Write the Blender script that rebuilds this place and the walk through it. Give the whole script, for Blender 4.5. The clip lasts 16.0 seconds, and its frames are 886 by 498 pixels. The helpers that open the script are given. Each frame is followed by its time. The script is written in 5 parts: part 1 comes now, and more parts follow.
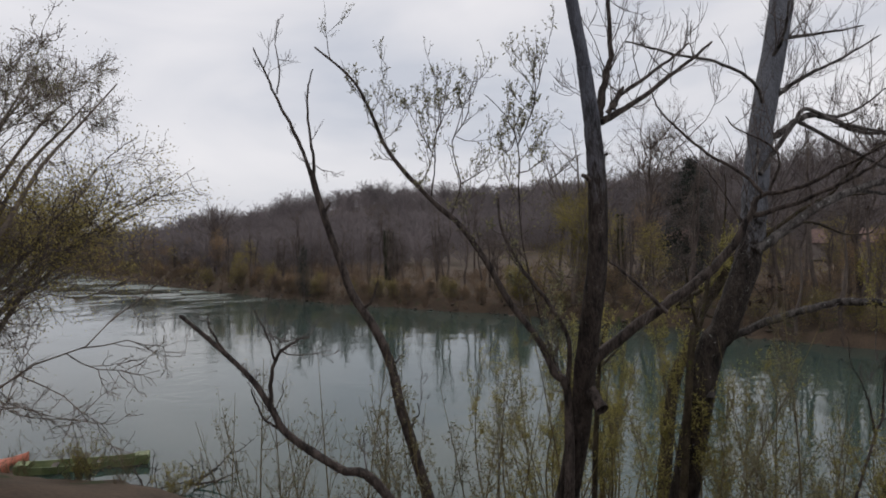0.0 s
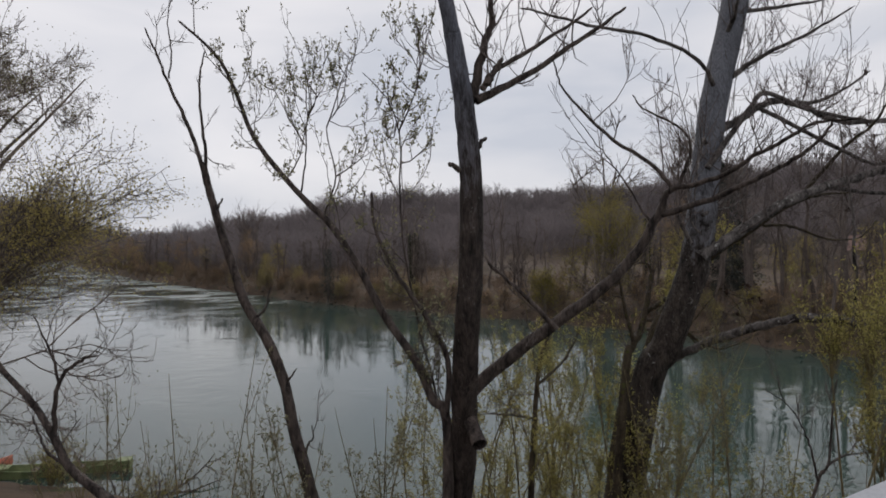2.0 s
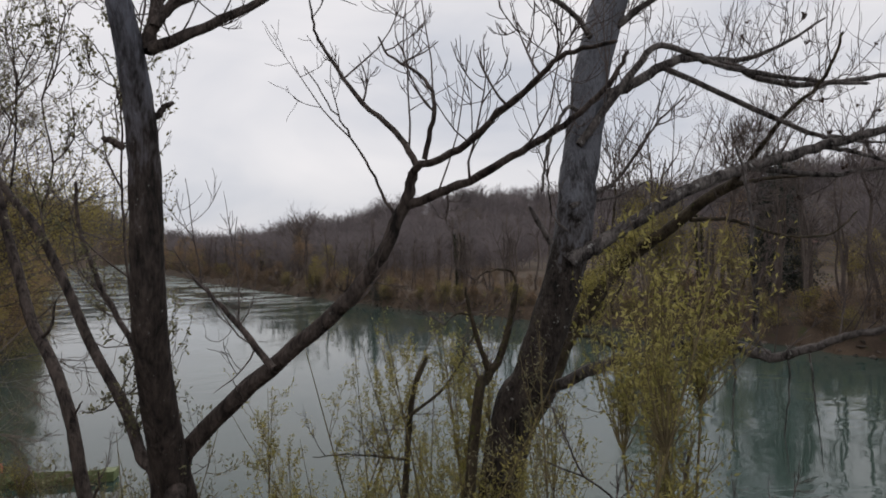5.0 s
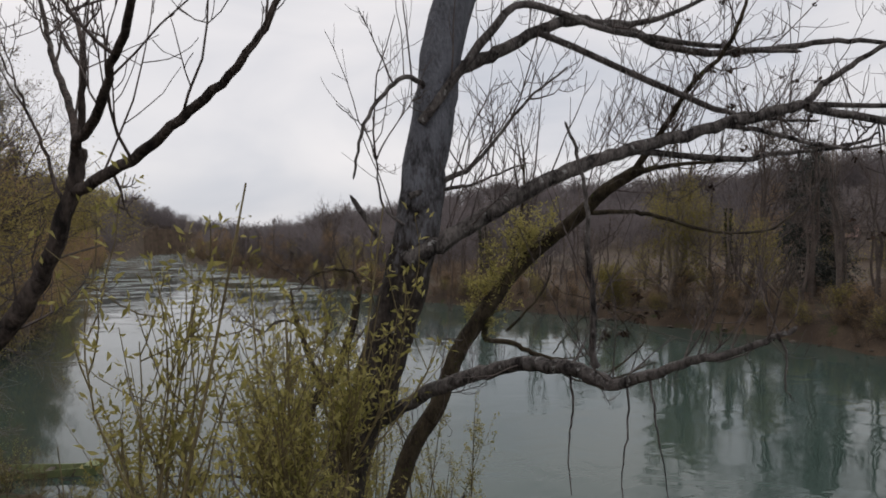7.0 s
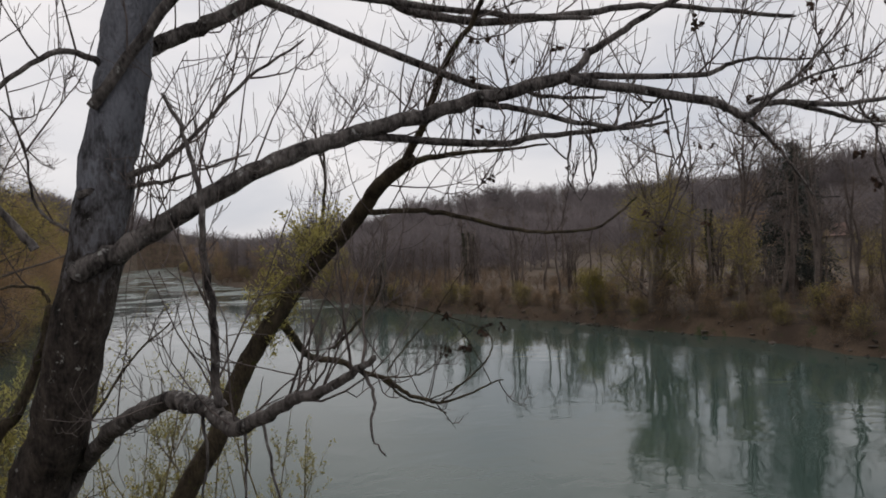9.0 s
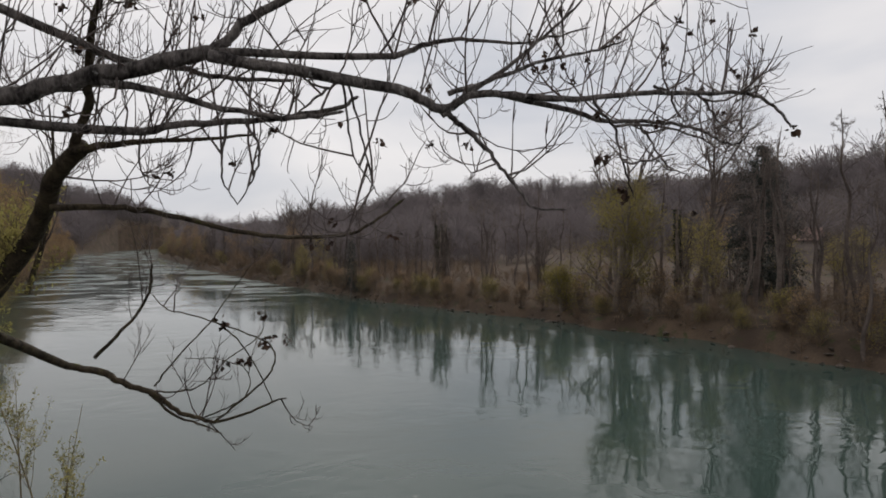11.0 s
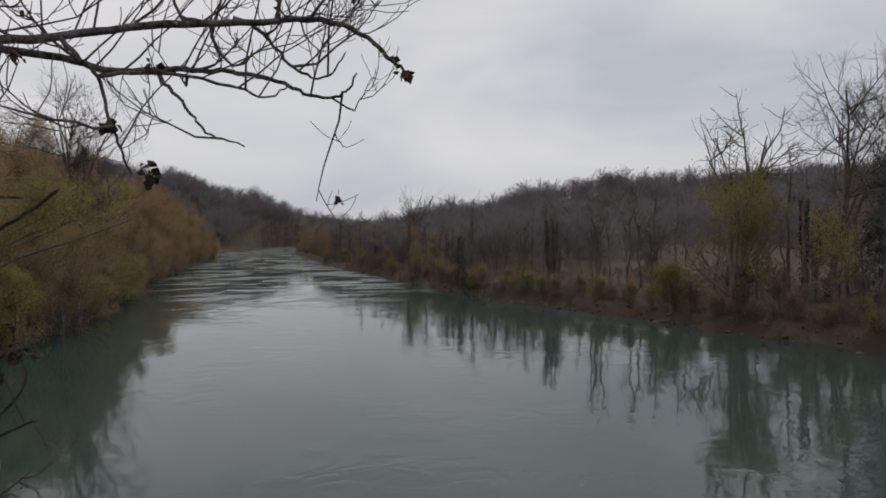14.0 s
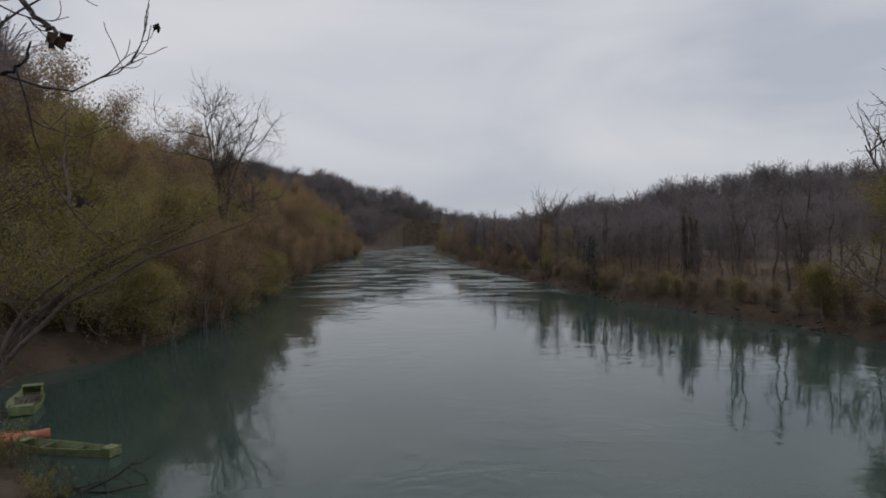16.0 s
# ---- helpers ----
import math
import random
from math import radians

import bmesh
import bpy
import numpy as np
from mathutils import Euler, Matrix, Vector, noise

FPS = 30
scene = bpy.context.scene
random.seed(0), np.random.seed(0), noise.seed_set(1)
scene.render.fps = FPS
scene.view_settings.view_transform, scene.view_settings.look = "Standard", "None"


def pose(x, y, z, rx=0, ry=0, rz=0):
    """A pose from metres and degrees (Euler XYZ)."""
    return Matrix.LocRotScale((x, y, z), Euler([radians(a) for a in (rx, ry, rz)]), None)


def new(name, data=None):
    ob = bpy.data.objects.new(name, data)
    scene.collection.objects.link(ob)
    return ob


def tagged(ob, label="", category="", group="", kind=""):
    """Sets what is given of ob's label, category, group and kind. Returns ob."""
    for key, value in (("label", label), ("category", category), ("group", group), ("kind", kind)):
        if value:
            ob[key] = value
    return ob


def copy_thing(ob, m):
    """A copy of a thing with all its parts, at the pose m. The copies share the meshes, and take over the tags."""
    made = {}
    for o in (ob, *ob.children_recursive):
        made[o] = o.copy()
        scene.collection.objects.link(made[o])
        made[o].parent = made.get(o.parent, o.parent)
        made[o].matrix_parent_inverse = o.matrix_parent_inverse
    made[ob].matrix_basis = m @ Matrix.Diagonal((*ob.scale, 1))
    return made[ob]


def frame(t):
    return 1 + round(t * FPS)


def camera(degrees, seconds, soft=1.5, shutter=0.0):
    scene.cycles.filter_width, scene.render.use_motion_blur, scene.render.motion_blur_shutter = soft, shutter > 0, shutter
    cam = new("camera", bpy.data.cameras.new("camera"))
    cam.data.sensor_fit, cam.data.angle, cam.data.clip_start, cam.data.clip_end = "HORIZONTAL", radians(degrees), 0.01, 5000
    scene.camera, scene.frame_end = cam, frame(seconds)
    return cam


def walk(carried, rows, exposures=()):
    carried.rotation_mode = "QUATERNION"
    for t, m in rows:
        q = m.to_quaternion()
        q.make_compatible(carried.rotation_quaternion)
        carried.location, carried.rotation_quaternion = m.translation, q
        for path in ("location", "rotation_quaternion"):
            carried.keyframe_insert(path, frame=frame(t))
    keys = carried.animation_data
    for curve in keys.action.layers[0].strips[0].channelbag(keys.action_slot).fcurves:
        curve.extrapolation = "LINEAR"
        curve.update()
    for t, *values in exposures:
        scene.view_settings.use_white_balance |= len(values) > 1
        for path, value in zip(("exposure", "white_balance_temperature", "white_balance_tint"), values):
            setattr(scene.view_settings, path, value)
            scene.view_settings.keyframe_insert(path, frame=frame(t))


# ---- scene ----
cam = camera(63.2, 16.0, soft=1.8)
PATH = [
    (0, pose(0.010, 0.034, 1.609, 89.31, 0.76, -38.38)),
    (0.5, pose(0.640, -0.004, 1.599, 89.44, 0.82, -37.91)),
    (1, pose(1.258, -0.023, 1.565, 89.64, 0.81, -37.57)),
    (1.5, pose(1.843, -0.053, 1.527, 89.95, 0.67, -36.61)),
    (2, pose(2.422, -0.064, 1.564, 89.65, 0.30, -35.38)),
    (2.5, pose(2.978, -0.067, 1.591, 89.55, 0.04, -35.22)),
    (3, pose(3.560, -0.053, 1.609, 89.56, -0.14, -34.95)),
    (3.5, pose(4.145, -0.031, 1.623, 89.53, 0.29, -34.46)),
    (5.8, pose(6.922, 0.149, 1.547, 89.76, 0.70, -28.72)),
    (6, pose(7.107, 0.160, 1.553, 89.67, 0.64, -28.63)),
    (6.5, pose(7.735, 0.196, 1.563, 88.71, 0.30, -28.19)),
    (7, pose(8.360, 0.140, 1.582, 89.12, 0.53, -27.28)),
    (7.5, pose(8.941, 0.122, 1.603, 88.92, 0.59, -27.40)),
    (8, pose(9.576, 0.097, 1.580, 89.15, 0.87, -27.42)),
    (8.5, pose(10.284, 0.060, 1.547, 89.10, 1.39, -26.93)),
    (9, pose(10.944, 0.050, 1.506, 89.73, 1.85, -27.43)),
    (11.3, pose(13.925, -0.221, 1.651, 88.76, -0.25, -28.42)),
    (11.5, pose(14.194, -0.248, 1.664, 88.50, 0.28, -28.51)),
    (12, pose(14.960, -0.262, 1.612, 88.55, -0.04, -28.41)),
    (12.5, pose(15.601, -0.264, 1.598, 88.58, -0.13, -27.34)),
    (13, pose(16.266, -0.232, 1.605, 88.32, 0.03, -25.21)),
    (13.5, pose(16.872, -0.195, 1.626, 88.66, 0.24, -21.66)),
    (14, pose(17.588, -0.149, 1.626, 88.68, 0.36, -17.80)),
    (14.5, pose(18.215, -0.061, 1.645, 88.79, 0.67, -16.71)),
    (15, pose(18.872, 0.083, 1.672, 88.52, 0.62, -14.56)),
    (15.5, pose(19.340, 0.255, 1.672, 88.67, 0.46, -11.20)),
    (16, pose(19.700, 0.420, 1.660, 88.64, 0.45, -6.58)),
]
EXPOSURES = [(0.0, 0.52, 6380, 13), (9.0, 0.58, 6600, 13), (12.5, 0.50, 6620, 12), (13.5, 0.34, 6500, 12), (14.5, 0.22, 6340, 12), (16.0, 0.13, 6190, 12)]
walk(cam, PATH, EXPOSURES)

# world: an overcast sky, thin bright cloud with darker grey banks
world = bpy.data.worlds.new("overcast_sky")
scene.world = world
world.use_nodes = True
wt = world.node_tree
wt.nodes.clear()
w_out = wt.nodes.new("ShaderNodeOutputWorld")
w_bg = wt.nodes.new("ShaderNodeBackground")
w_sky = wt.nodes.new("ShaderNodeTexSky")
w_sky.sky_type, w_sky.sun_disc = "NISHITA", False
w_sky.sun_elevation, w_sky.sun_rotation = radians(38), radians(-25)
w_dim = wt.nodes.new("ShaderNodeVectorMath")
w_dim.operation = "SCALE"
w_dim.inputs[3].default_value = 0.06
w_co = wt.nodes.new("ShaderNodeTexCoord")
w_map = wt.nodes.new("ShaderNodeMapping")
w_map.inputs["Scale"].default_value = (1.0, 1.0, 2.8)
w_n1 = wt.nodes.new("ShaderNodeTexNoise")
w_n1.inputs["Scale"].default_value, w_n1.inputs["Detail"].default_value = 2.1, 6.0
w_n1.inputs["Roughness"].default_value, w_n1.inputs["Distortion"].default_value = 0.45, 0.6
w_ramp = wt.nodes.new("ShaderNodeValToRGB")
w_ramp.color_ramp.elements[0].position, w_ramp.color_ramp.elements[0].color = 0.36, (0.41, 0.43, 0.465, 1)
w_ramp.color_ramp.elements[1].position, w_ramp.color_ramp.elements[1].color = 0.66, (0.60, 0.592, 0.59, 1)
w_mid = w_ramp.color_ramp.elements.new(0.5)
w_mid.color = (0.52, 0.523, 0.535, 1)
w_mix = wt.nodes.new("ShaderNodeMix")
w_mix.data_type = "RGBA"
w_mix.inputs["Factor"].default_value = 0.94
wt.links.new(w_co.outputs["Generated"], w_map.inputs["Vector"])
wt.links.new(w_map.outputs["Vector"], w_n1.inputs["Vector"])
wt.links.new(w_n1.outputs["Fac"], w_ramp.inputs["Fac"])
wt.links.new(w_sky.outputs["Color"], w_dim.inputs[0])
wt.links.new(w_dim.outputs["Vector"], w_mix.inputs[6])
wt.links.new(w_ramp.outputs["Color"], w_mix.inputs[7])
wt.links.new(w_mix.outputs[2], w_bg.inputs["Color"])
wt.links.new(w_bg.outputs["Background"], w_out.inputs["Surface"])
w_bg.inputs["Strength"].default_value = 1.0

sun_data = bpy.data.lights.new("sun", "SUN")
sun_data.energy, sun_data.angle, sun_data.color = 0.5, radians(30), (1.0, 0.96, 0.9)
sun = new("sun", sun_data)
sun.matrix_world = pose(0, 0, 60, 52, 0, 155)


# ---- materials ----
def material(name, low, high, scale=4.0, rough=0.85, bump=0.4, fine=30.0, stretch=(1, 1, 1), metal=0.0, third=None, patch=0.0, per_piece=0.0, sheen=0.5, smooth=None, thin=0.0):
    """A surface that varies between two colours at two scales, with fine relief; third: a colour of patches; smooth:
    the height over which rough bark gives way to smooth bark paled by painted-in glare, and its colour.
    """
    m = bpy.data.materials.new(name)
    m.use_nodes = True
    nt = m.node_tree
    b = nt.nodes["Principled BSDF"]
    co = nt.nodes.new("ShaderNodeTexCoord")
    mp = nt.nodes.new("ShaderNodeMapping")
    mp.inputs["Scale"].default_value = stretch
    nt.links.new(co.outputs["Object"], mp.inputs["Vector"])
    n1 = nt.nodes.new("ShaderNodeTexNoise")
    n1.inputs["Scale"].default_value, n1.inputs["Detail"].default_value = scale, 4.0
    n2 = nt.nodes.new("ShaderNodeTexNoise")
    n2.inputs["Scale"].default_value, n2.inputs["Detail"].default_value = fine, 3.0
    for n in (n1, n2):
        nt.links.new(mp.outputs["Vector"], n.inputs["Vector"])
    add = nt.nodes.new("ShaderNodeMath")
    add.operation = "ADD"
    half = nt.nodes.new("ShaderNodeMath")
    half.operation = "MULTIPLY_ADD"
    half.inputs[1].default_value, half.inputs[2].default_value = 0.6, -0.3
    nt.links.new(n2.outputs["Fac"], half.inputs[0])
    nt.links.new(n1.outputs["Fac"], add.inputs[0])
    nt.links.new(half.outputs[0], add.inputs[1])
    last = add.outputs[0]
    if per_piece:
        geo = nt.nodes.new("ShaderNodeNewGeometry")
        shift = nt.nodes.new("ShaderNodeMath")
        shift.operation = "MULTIPLY_ADD"
        shift.inputs[1].default_value, shift.inputs[2].default_value = per_piece, -per_piece / 2
        nt.links.new(geo.outputs["Random Per Island"], shift.inputs[0])
        more = nt.nodes.new("ShaderNodeMath")
        more.operation = "ADD"
        nt.links.new(last, more.inputs[0])
        nt.links.new(shift.outputs[0], more.inputs[1])
        last = more.outputs[0]
    ramp = nt.nodes.new("ShaderNodeValToRGB")
    ramp.color_ramp.elements[0].position, ramp.color_ramp.elements[0].color = 0.3, (*low, 1)
    ramp.color_ramp.elements[1].position, ramp.color_ramp.elements[1].color = 0.7, (*high, 1)
    nt.links.new(last, ramp.inputs["Fac"])
    col = ramp.outputs["Color"]
    if third:
        n3 = nt.nodes.new("ShaderNodeTexNoise")
        n3.inputs["Scale"].default_value, n3.inputs["Detail"].default_value = scale * 1.7, 6.0
        n3.inputs["Roughness"].default_value = 0.65
        nt.links.new(co.outputs["Object"], n3.inputs["Vector"])
        edge = nt.nodes.new("ShaderNodeMapRange")
        edge.inputs["From Min"].default_value, edge.inputs["From Max"].default_value = 0.62 - patch * 0.3, 0.68 - patch * 0.25
        nt.links.new(n3.outputs["Fac"], edge.inputs["Value"])
        mix = nt.nodes.new("ShaderNodeMix")
        mix.data_type = "RGBA"
        nt.links.new(edge.outputs["Result"], mix.inputs["Factor"])
        nt.links.new(col, mix.inputs[6])
        mix.inputs[7].default_value = (*third, 1)
        col = mix.outputs[2]
    # higher up: smooth grey bark, its pale blue partly veiling glare put into the colour
    if smooth:
        sep = nt.nodes.new("ShaderNodeSeparateXYZ")
        nt.links.new(co.outputs["Object"], sep.inputs["Vector"])
        ragged = nt.nodes.new("ShaderNodeMath")
        ragged.operation = "MULTIPLY_ADD"
        ragged.inputs[1].default_value = 2.6
        nt.links.new(last, ragged.inputs[0])
        nt.links.new(sep.outputs["Z"], ragged.inputs[2])
        glare_fac = nt.nodes.new("ShaderNodeMapRange")
        glare_fac.inputs["From Min"].default_value, glare_fac.inputs["From Max"].default_value = smooth[0] + 1.3, smooth[1] + 1.3
        nt.links.new(ragged.outputs[0], glare_fac.inputs["Value"])
        glared_bark = nt.nodes.new("ShaderNodeValToRGB")
        glared_bark.color_ramp.elements[0].position, glared_bark.color_ramp.elements[0].color = 0.3, (*(c * 0.62 for c in smooth[2]), 1)
        glared_bark.color_ramp.elements[1].position, glared_bark.color_ramp.elements[1].color = 0.62, (*smooth[2], 1)
        nt.links.new(last, glared_bark.inputs["Fac"])
        glare_mix = nt.nodes.new("ShaderNodeMix")
        glare_mix.data_type = "RGBA"
        nt.links.new(glare_fac.outputs["Result"], glare_mix.inputs["Factor"])
        nt.links.new(col, glare_mix.inputs[6])
        nt.links.new(glared_bark.outputs["Color"], glare_mix.inputs[7])
        col = glare_mix.outputs[2]
    nt.links.new(col, b.inputs["Base Color"])
    b.inputs["Roughness"].default_value, b.inputs["Metallic"].default_value = rough, metal
    b.inputs["Specular IOR Level"].default_value = sheen * 0.5
    if bump:
        bp = nt.nodes.new("ShaderNodeBump")
        bp.inputs["Strength"].default_value, bp.inputs["Distance"].default_value = bump, 0.05
        nt.links.new(last, bp.inputs["Height"])
        nt.links.new(bp.outputs["Normal"], b.inputs["Normal"])
    if thin:
        glow = nt.nodes.new("ShaderNodeBsdfTranslucent")
        nt.links.new(col, glow.inputs["Color"])
        leaf = nt.nodes.new("ShaderNodeMixShader")
        leaf.inputs["Fac"].default_value = thin
        nt.links.new(b.outputs["BSDF"], leaf.inputs[1])
        nt.links.new(glow.outputs["BSDF"], leaf.inputs[2])
        nt.links.new(leaf.outputs["Shader"], nt.nodes["Material Output"].inputs["Surface"])
    return m


def water_material():
    m = bpy.data.materials.new("river_water")
    m.use_nodes = True
    nt = m.node_tree
    b = nt.nodes["Principled BSDF"]
    co = nt.nodes.new("ShaderNodeTexCoord")
    geo_map = []
    for scale, stretch in ((0.07, (1, 0.55, 1)), (0.6, (0.8, 0.9, 1)), (2.4, (0.7, 1.0, 1))):
        mp = nt.nodes.new("ShaderNodeMapping")
        mp.inputs["Scale"].default_value = stretch
        n = nt.nodes.new("ShaderNodeTexNoise")
        n.inputs["Scale"].default_value, n.inputs["Detail"].default_value, n.inputs["Distortion"].default_value = scale, 2.0, 0.8
        nt.links.new(co.outputs["Object"], mp.inputs["Vector"])
        nt.links.new(mp.outputs["Vector"], n.inputs["Vector"])
        geo_map.append(n)
    # calm and riffled stretches
    calm = nt.nodes.new("ShaderNodeMapRange")
    calm.inputs["From Min"].default_value, calm.inputs["From Max"].default_value = 0.46, 0.62
    calm.inputs["To Min"].default_value, calm.inputs["To Max"].default_value = 0.10, 0.85
    nt.links.new(geo_map[0].outputs["Fac"], calm.inputs["Value"])
    # the riffle upstream, where the river runs shallow: broken streaks between smooth tongues
    sep = nt.nodes.new("ShaderNodeSeparateXYZ")
    nt.links.new(co.outputs["Object"], sep.inputs["Vector"])
    mp = nt.nodes.new("ShaderNodeMapping")
    mp.inputs["Scale"].default_value = (0.6, 1.2, 1.0)
    streak = nt.nodes.new("ShaderNodeTexNoise")
    streak.inputs["Scale"].default_value, streak.inputs["Detail"].default_value, streak.inputs["Distortion"].default_value = 0.13, 4.0, 0.8
    nt.links.new(co.outputs["Object"], mp.inputs["Vector"])
    nt.links.new(mp.outputs["Vector"], streak.inputs["Vector"])
    cut = nt.nodes.new("ShaderNodeMapRange")
    cut.inputs["From Min"].default_value, cut.inputs["From Max"].default_value = 0.515, 0.575
    nt.links.new(streak.outputs["Fac"], cut.inputs["Value"])
    reach = nt.nodes.new("ShaderNodeMapRange")
    reach.inputs["From Min"].default_value, reach.inputs["From Max"].default_value = 85.0, 165.0
    nt.links.new(sep.outputs["Y"], reach.inputs["Value"])
    broken = nt.nodes.new("ShaderNodeMath")
    broken.operation = "MULTIPLY"
    nt.links.new(cut.outputs["Result"], broken.inputs[0])
    nt.links.new(reach.outputs["Result"], broken.inputs[1])
    both = nt.nodes.new("ShaderNodeMath")
    both.operation = "MULTIPLY_ADD"
    both.inputs[1].default_value = 5.0
    nt.links.new(broken.outputs[0], both.inputs[0])
    nt.links.new(calm.outputs["Result"], both.inputs[2])
    height = nt.nodes.new("ShaderNodeMath")
    height.operation = "MULTIPLY_ADD"
    height.inputs[1].default_value = 0.10
    nt.links.new(geo_map[2].outputs["Fac"], height.inputs[0])
    nt.links.new(geo_map[1].outputs["Fac"], height.inputs[2])
    amp = nt.nodes.new("ShaderNodeMath")
    amp.operation = "MULTIPLY"
    nt.links.new(height.outputs[0], amp.inputs[0])
    nt.links.new(both.outputs[0], amp.inputs[1])
    bp = nt.nodes.new("ShaderNodeBump")
    bp.inputs["Strength"].default_value, bp.inputs["Distance"].default_value = 1.0, 0.05
    nt.links.new(amp.outputs[0], bp.inputs["Height"])
    nt.links.new(bp.outputs["Normal"], b.inputs["Normal"])
    ramp = nt.nodes.new("ShaderNodeValToRGB")
    ramp.color_ramp.elements[0].position, ramp.color_ramp.elements[0].color = 0.3, (0.036, 0.062, 0.052, 1)
    ramp.color_ramp.elements[1].position, ramp.color_ramp.elements[1].color = 0.75, (0.056, 0.086, 0.073, 1)
    nt.links.new(geo_map[0].outputs["Fac"], ramp.inputs["Fac"])
    nt.links.new(ramp.outputs["Color"], b.inputs["Base Color"])
    b.inputs["IOR"].default_value = 1.333
    base = nt.nodes.new("ShaderNodeMath")
    base.operation = "MULTIPLY_ADD"
    base.inputs[1].default_value, base.inputs[2].default_value = 0.5, 0.04
    nt.links.new(broken.outputs[0], base.inputs[0])
    nt.links.new(base.outputs[0], b.inputs["Roughness"])
    return m


WATER = water_material()
GROUND = material("bank_soil_and_grass", (0.05, 0.035, 0.025), (0.105, 0.074, 0.05), 0.35, 0.95, 0.8, 6.0, third=(0.036, 0.046, 0.015), patch=0.14)
BARK = material("dark_wet_bark", (0.012, 0.009, 0.008), (0.115, 0.090, 0.077), 11.0, 0.8, 1.0, 48.0, (1, 1, 0.3), third=(0.20, 0.195, 0.18), patch=-0.15)
BARK_PALE = material("grey_lichened_bark", (0.016, 0.013, 0.012), (0.18, 0.16, 0.148), 8.0, 0.85, 1.0, 42.0, (1, 1, 0.4), third=(0.29, 0.285, 0.27), patch=0.02)
# both trunks pale upwards: smooth upper bark plus lens glare painted in
ALDER_BARK = material("alder_trunk_bark", (0.010, 0.008, 0.007), (0.078, 0.060, 0.051), 11.0, 0.8, 1.0, 48.0, (1, 1, 0.3), third=(0.20, 0.195, 0.18), patch=-0.1, smooth=(2.1, 3.4, (0.135, 0.14, 0.165)))
POPLAR_BARK = material("poplar_trunk_bark", (0.010, 0.008, 0.007), (0.075, 0.060, 0.050), 9.0, 0.85, 1.0, 42.0, (1, 1, 0.45), third=(0.30, 0.29, 0.27), patch=-0.06, smooth=(1.35, 2.5, (0.165, 0.17, 0.19)))
BARK_MOSS = material("mossy_bark", (0.022, 0.017, 0.011), (0.09, 0.07, 0.045), 8.0, 0.9, 1.0, 45.0, (1, 1, 0.5), third=(0.07, 0.075, 0.018), patch=0.1)
TWIG = material("thin_dark_twigs", (0.06, 0.048, 0.044), (0.15, 0.122, 0.11), 12.0, 0.8, 0.2, 60.0)
SHOOT = material("young_yellowish_shoots", (0.095, 0.074, 0.04), (0.23, 0.185, 0.09), 6.0, 0.75, 0.1, 40.0)
FAR_BARK = material("bare_far_branches", (0.095, 0.075, 0.064), (0.27, 0.222, 0.185), 0.7, 0.9, 0.2, 9.0, per_piece=0.3)
DARK_BARK = material("dark_bare_branches", (0.07, 0.056, 0.05), (0.19, 0.153, 0.132), 0.8, 0.9, 0.2, 9.0)
WOODS = material("bare_woodland", (0.138, 0.122, 0.124), (0.232, 0.203, 0.203), 0.035, 0.95, 0.0, 0.5, per_piece=0.1, thin=0.5)
SCRUB = material("brown_scrub", (0.13, 0.096, 0.068), (0.28, 0.206, 0.147), 0.12, 0.95, 0.0, 2.0, per_piece=0.15, thin=0.4)
WILLOW_LEAF = material("young_willow_leaves", (0.24, 0.22, 0.065), (0.50, 0.44, 0.155), 1.5, 0.6, 0.0, 20.0, per_piece=0.5, thin=0.45)
GREY_LEAF = material("grey_green_buds", (0.15, 0.145, 0.08), (0.31, 0.29, 0.17), 1.5, 0.7, 0.0, 20.0, per_piece=0.5, thin=0.45)
DEAD_LEAF = material("withered_brown_leaves", (0.03, 0.018, 0.013), (0.075, 0.045, 0.03), 3.0, 0.8, 0.0, 30.0, per_piece=0.4)
OLIVE = material("olive_spring_foliage", (0.26, 0.215, 0.075), (0.47, 0.39, 0.145), 0.15, 0.85, 0.0, 3.0, per_piece=0.22, thin=0.45)
RUSSET = material("russet_spring_foliage", (0.26, 0.178, 0.102), (0.47, 0.325, 0.19), 0.15, 0.85, 0.0, 3.0, per_piece=0.22, thin=0.45)
YELLOW = material("yellow_green_willow_crown", (0.20, 0.17, 0.048), (0.37, 0.31, 0.10), 0.2, 0.8, 0.0, 3.0, per_piece=0.22, thin=0.45)
CONIFER = material("dark_conifer_needles", (0.030, 0.036, 0.033), (0.082, 0.088, 0.076), 0.4, 0.9, 0.0, 4.0, per_piece=0.4)
IVY = material("dark_ivy", (0.018, 0.022, 0.012), (0.055, 0.06, 0.03), 0.6, 0.7, 0.0, 5.0, per_piece=0.4)
CONCRETE = material("weathered_concrete", (0.30, 0.31, 0.33), (0.44, 0.45, 0.47), 1.4, 0.85, 0.3, 40.0, third=(0.22, 0.22, 0.22), patch=-0.3)
STONE = material("brown_river_stone", (0.06, 0.048, 0.04), (0.15, 0.122, 0.1), 2.0, 0.9, 0.3, 14.0, per_piece=0.3)
ASPHALT = material("worn_asphalt", (0.035, 0.035, 0.037), (0.065, 0.065, 0.066), 2.0, 0.9, 0.5, 80.0)
GREEN_PAINT = material("faded_green_boat_paint", (0.13, 0.165, 0.07), (0.27, 0.31, 0.15), 2.5, 0.6, 0.3, 25.0, third=(0.10, 0.085, 0.06), patch=-0.1)
BOAT_WOOD = material("wet_boat_planks", (0.055, 0.045, 0.036), (0.16, 0.14, 0.115), 4.0, 0.75, 0.4, 30.0, (1, 6, 1))
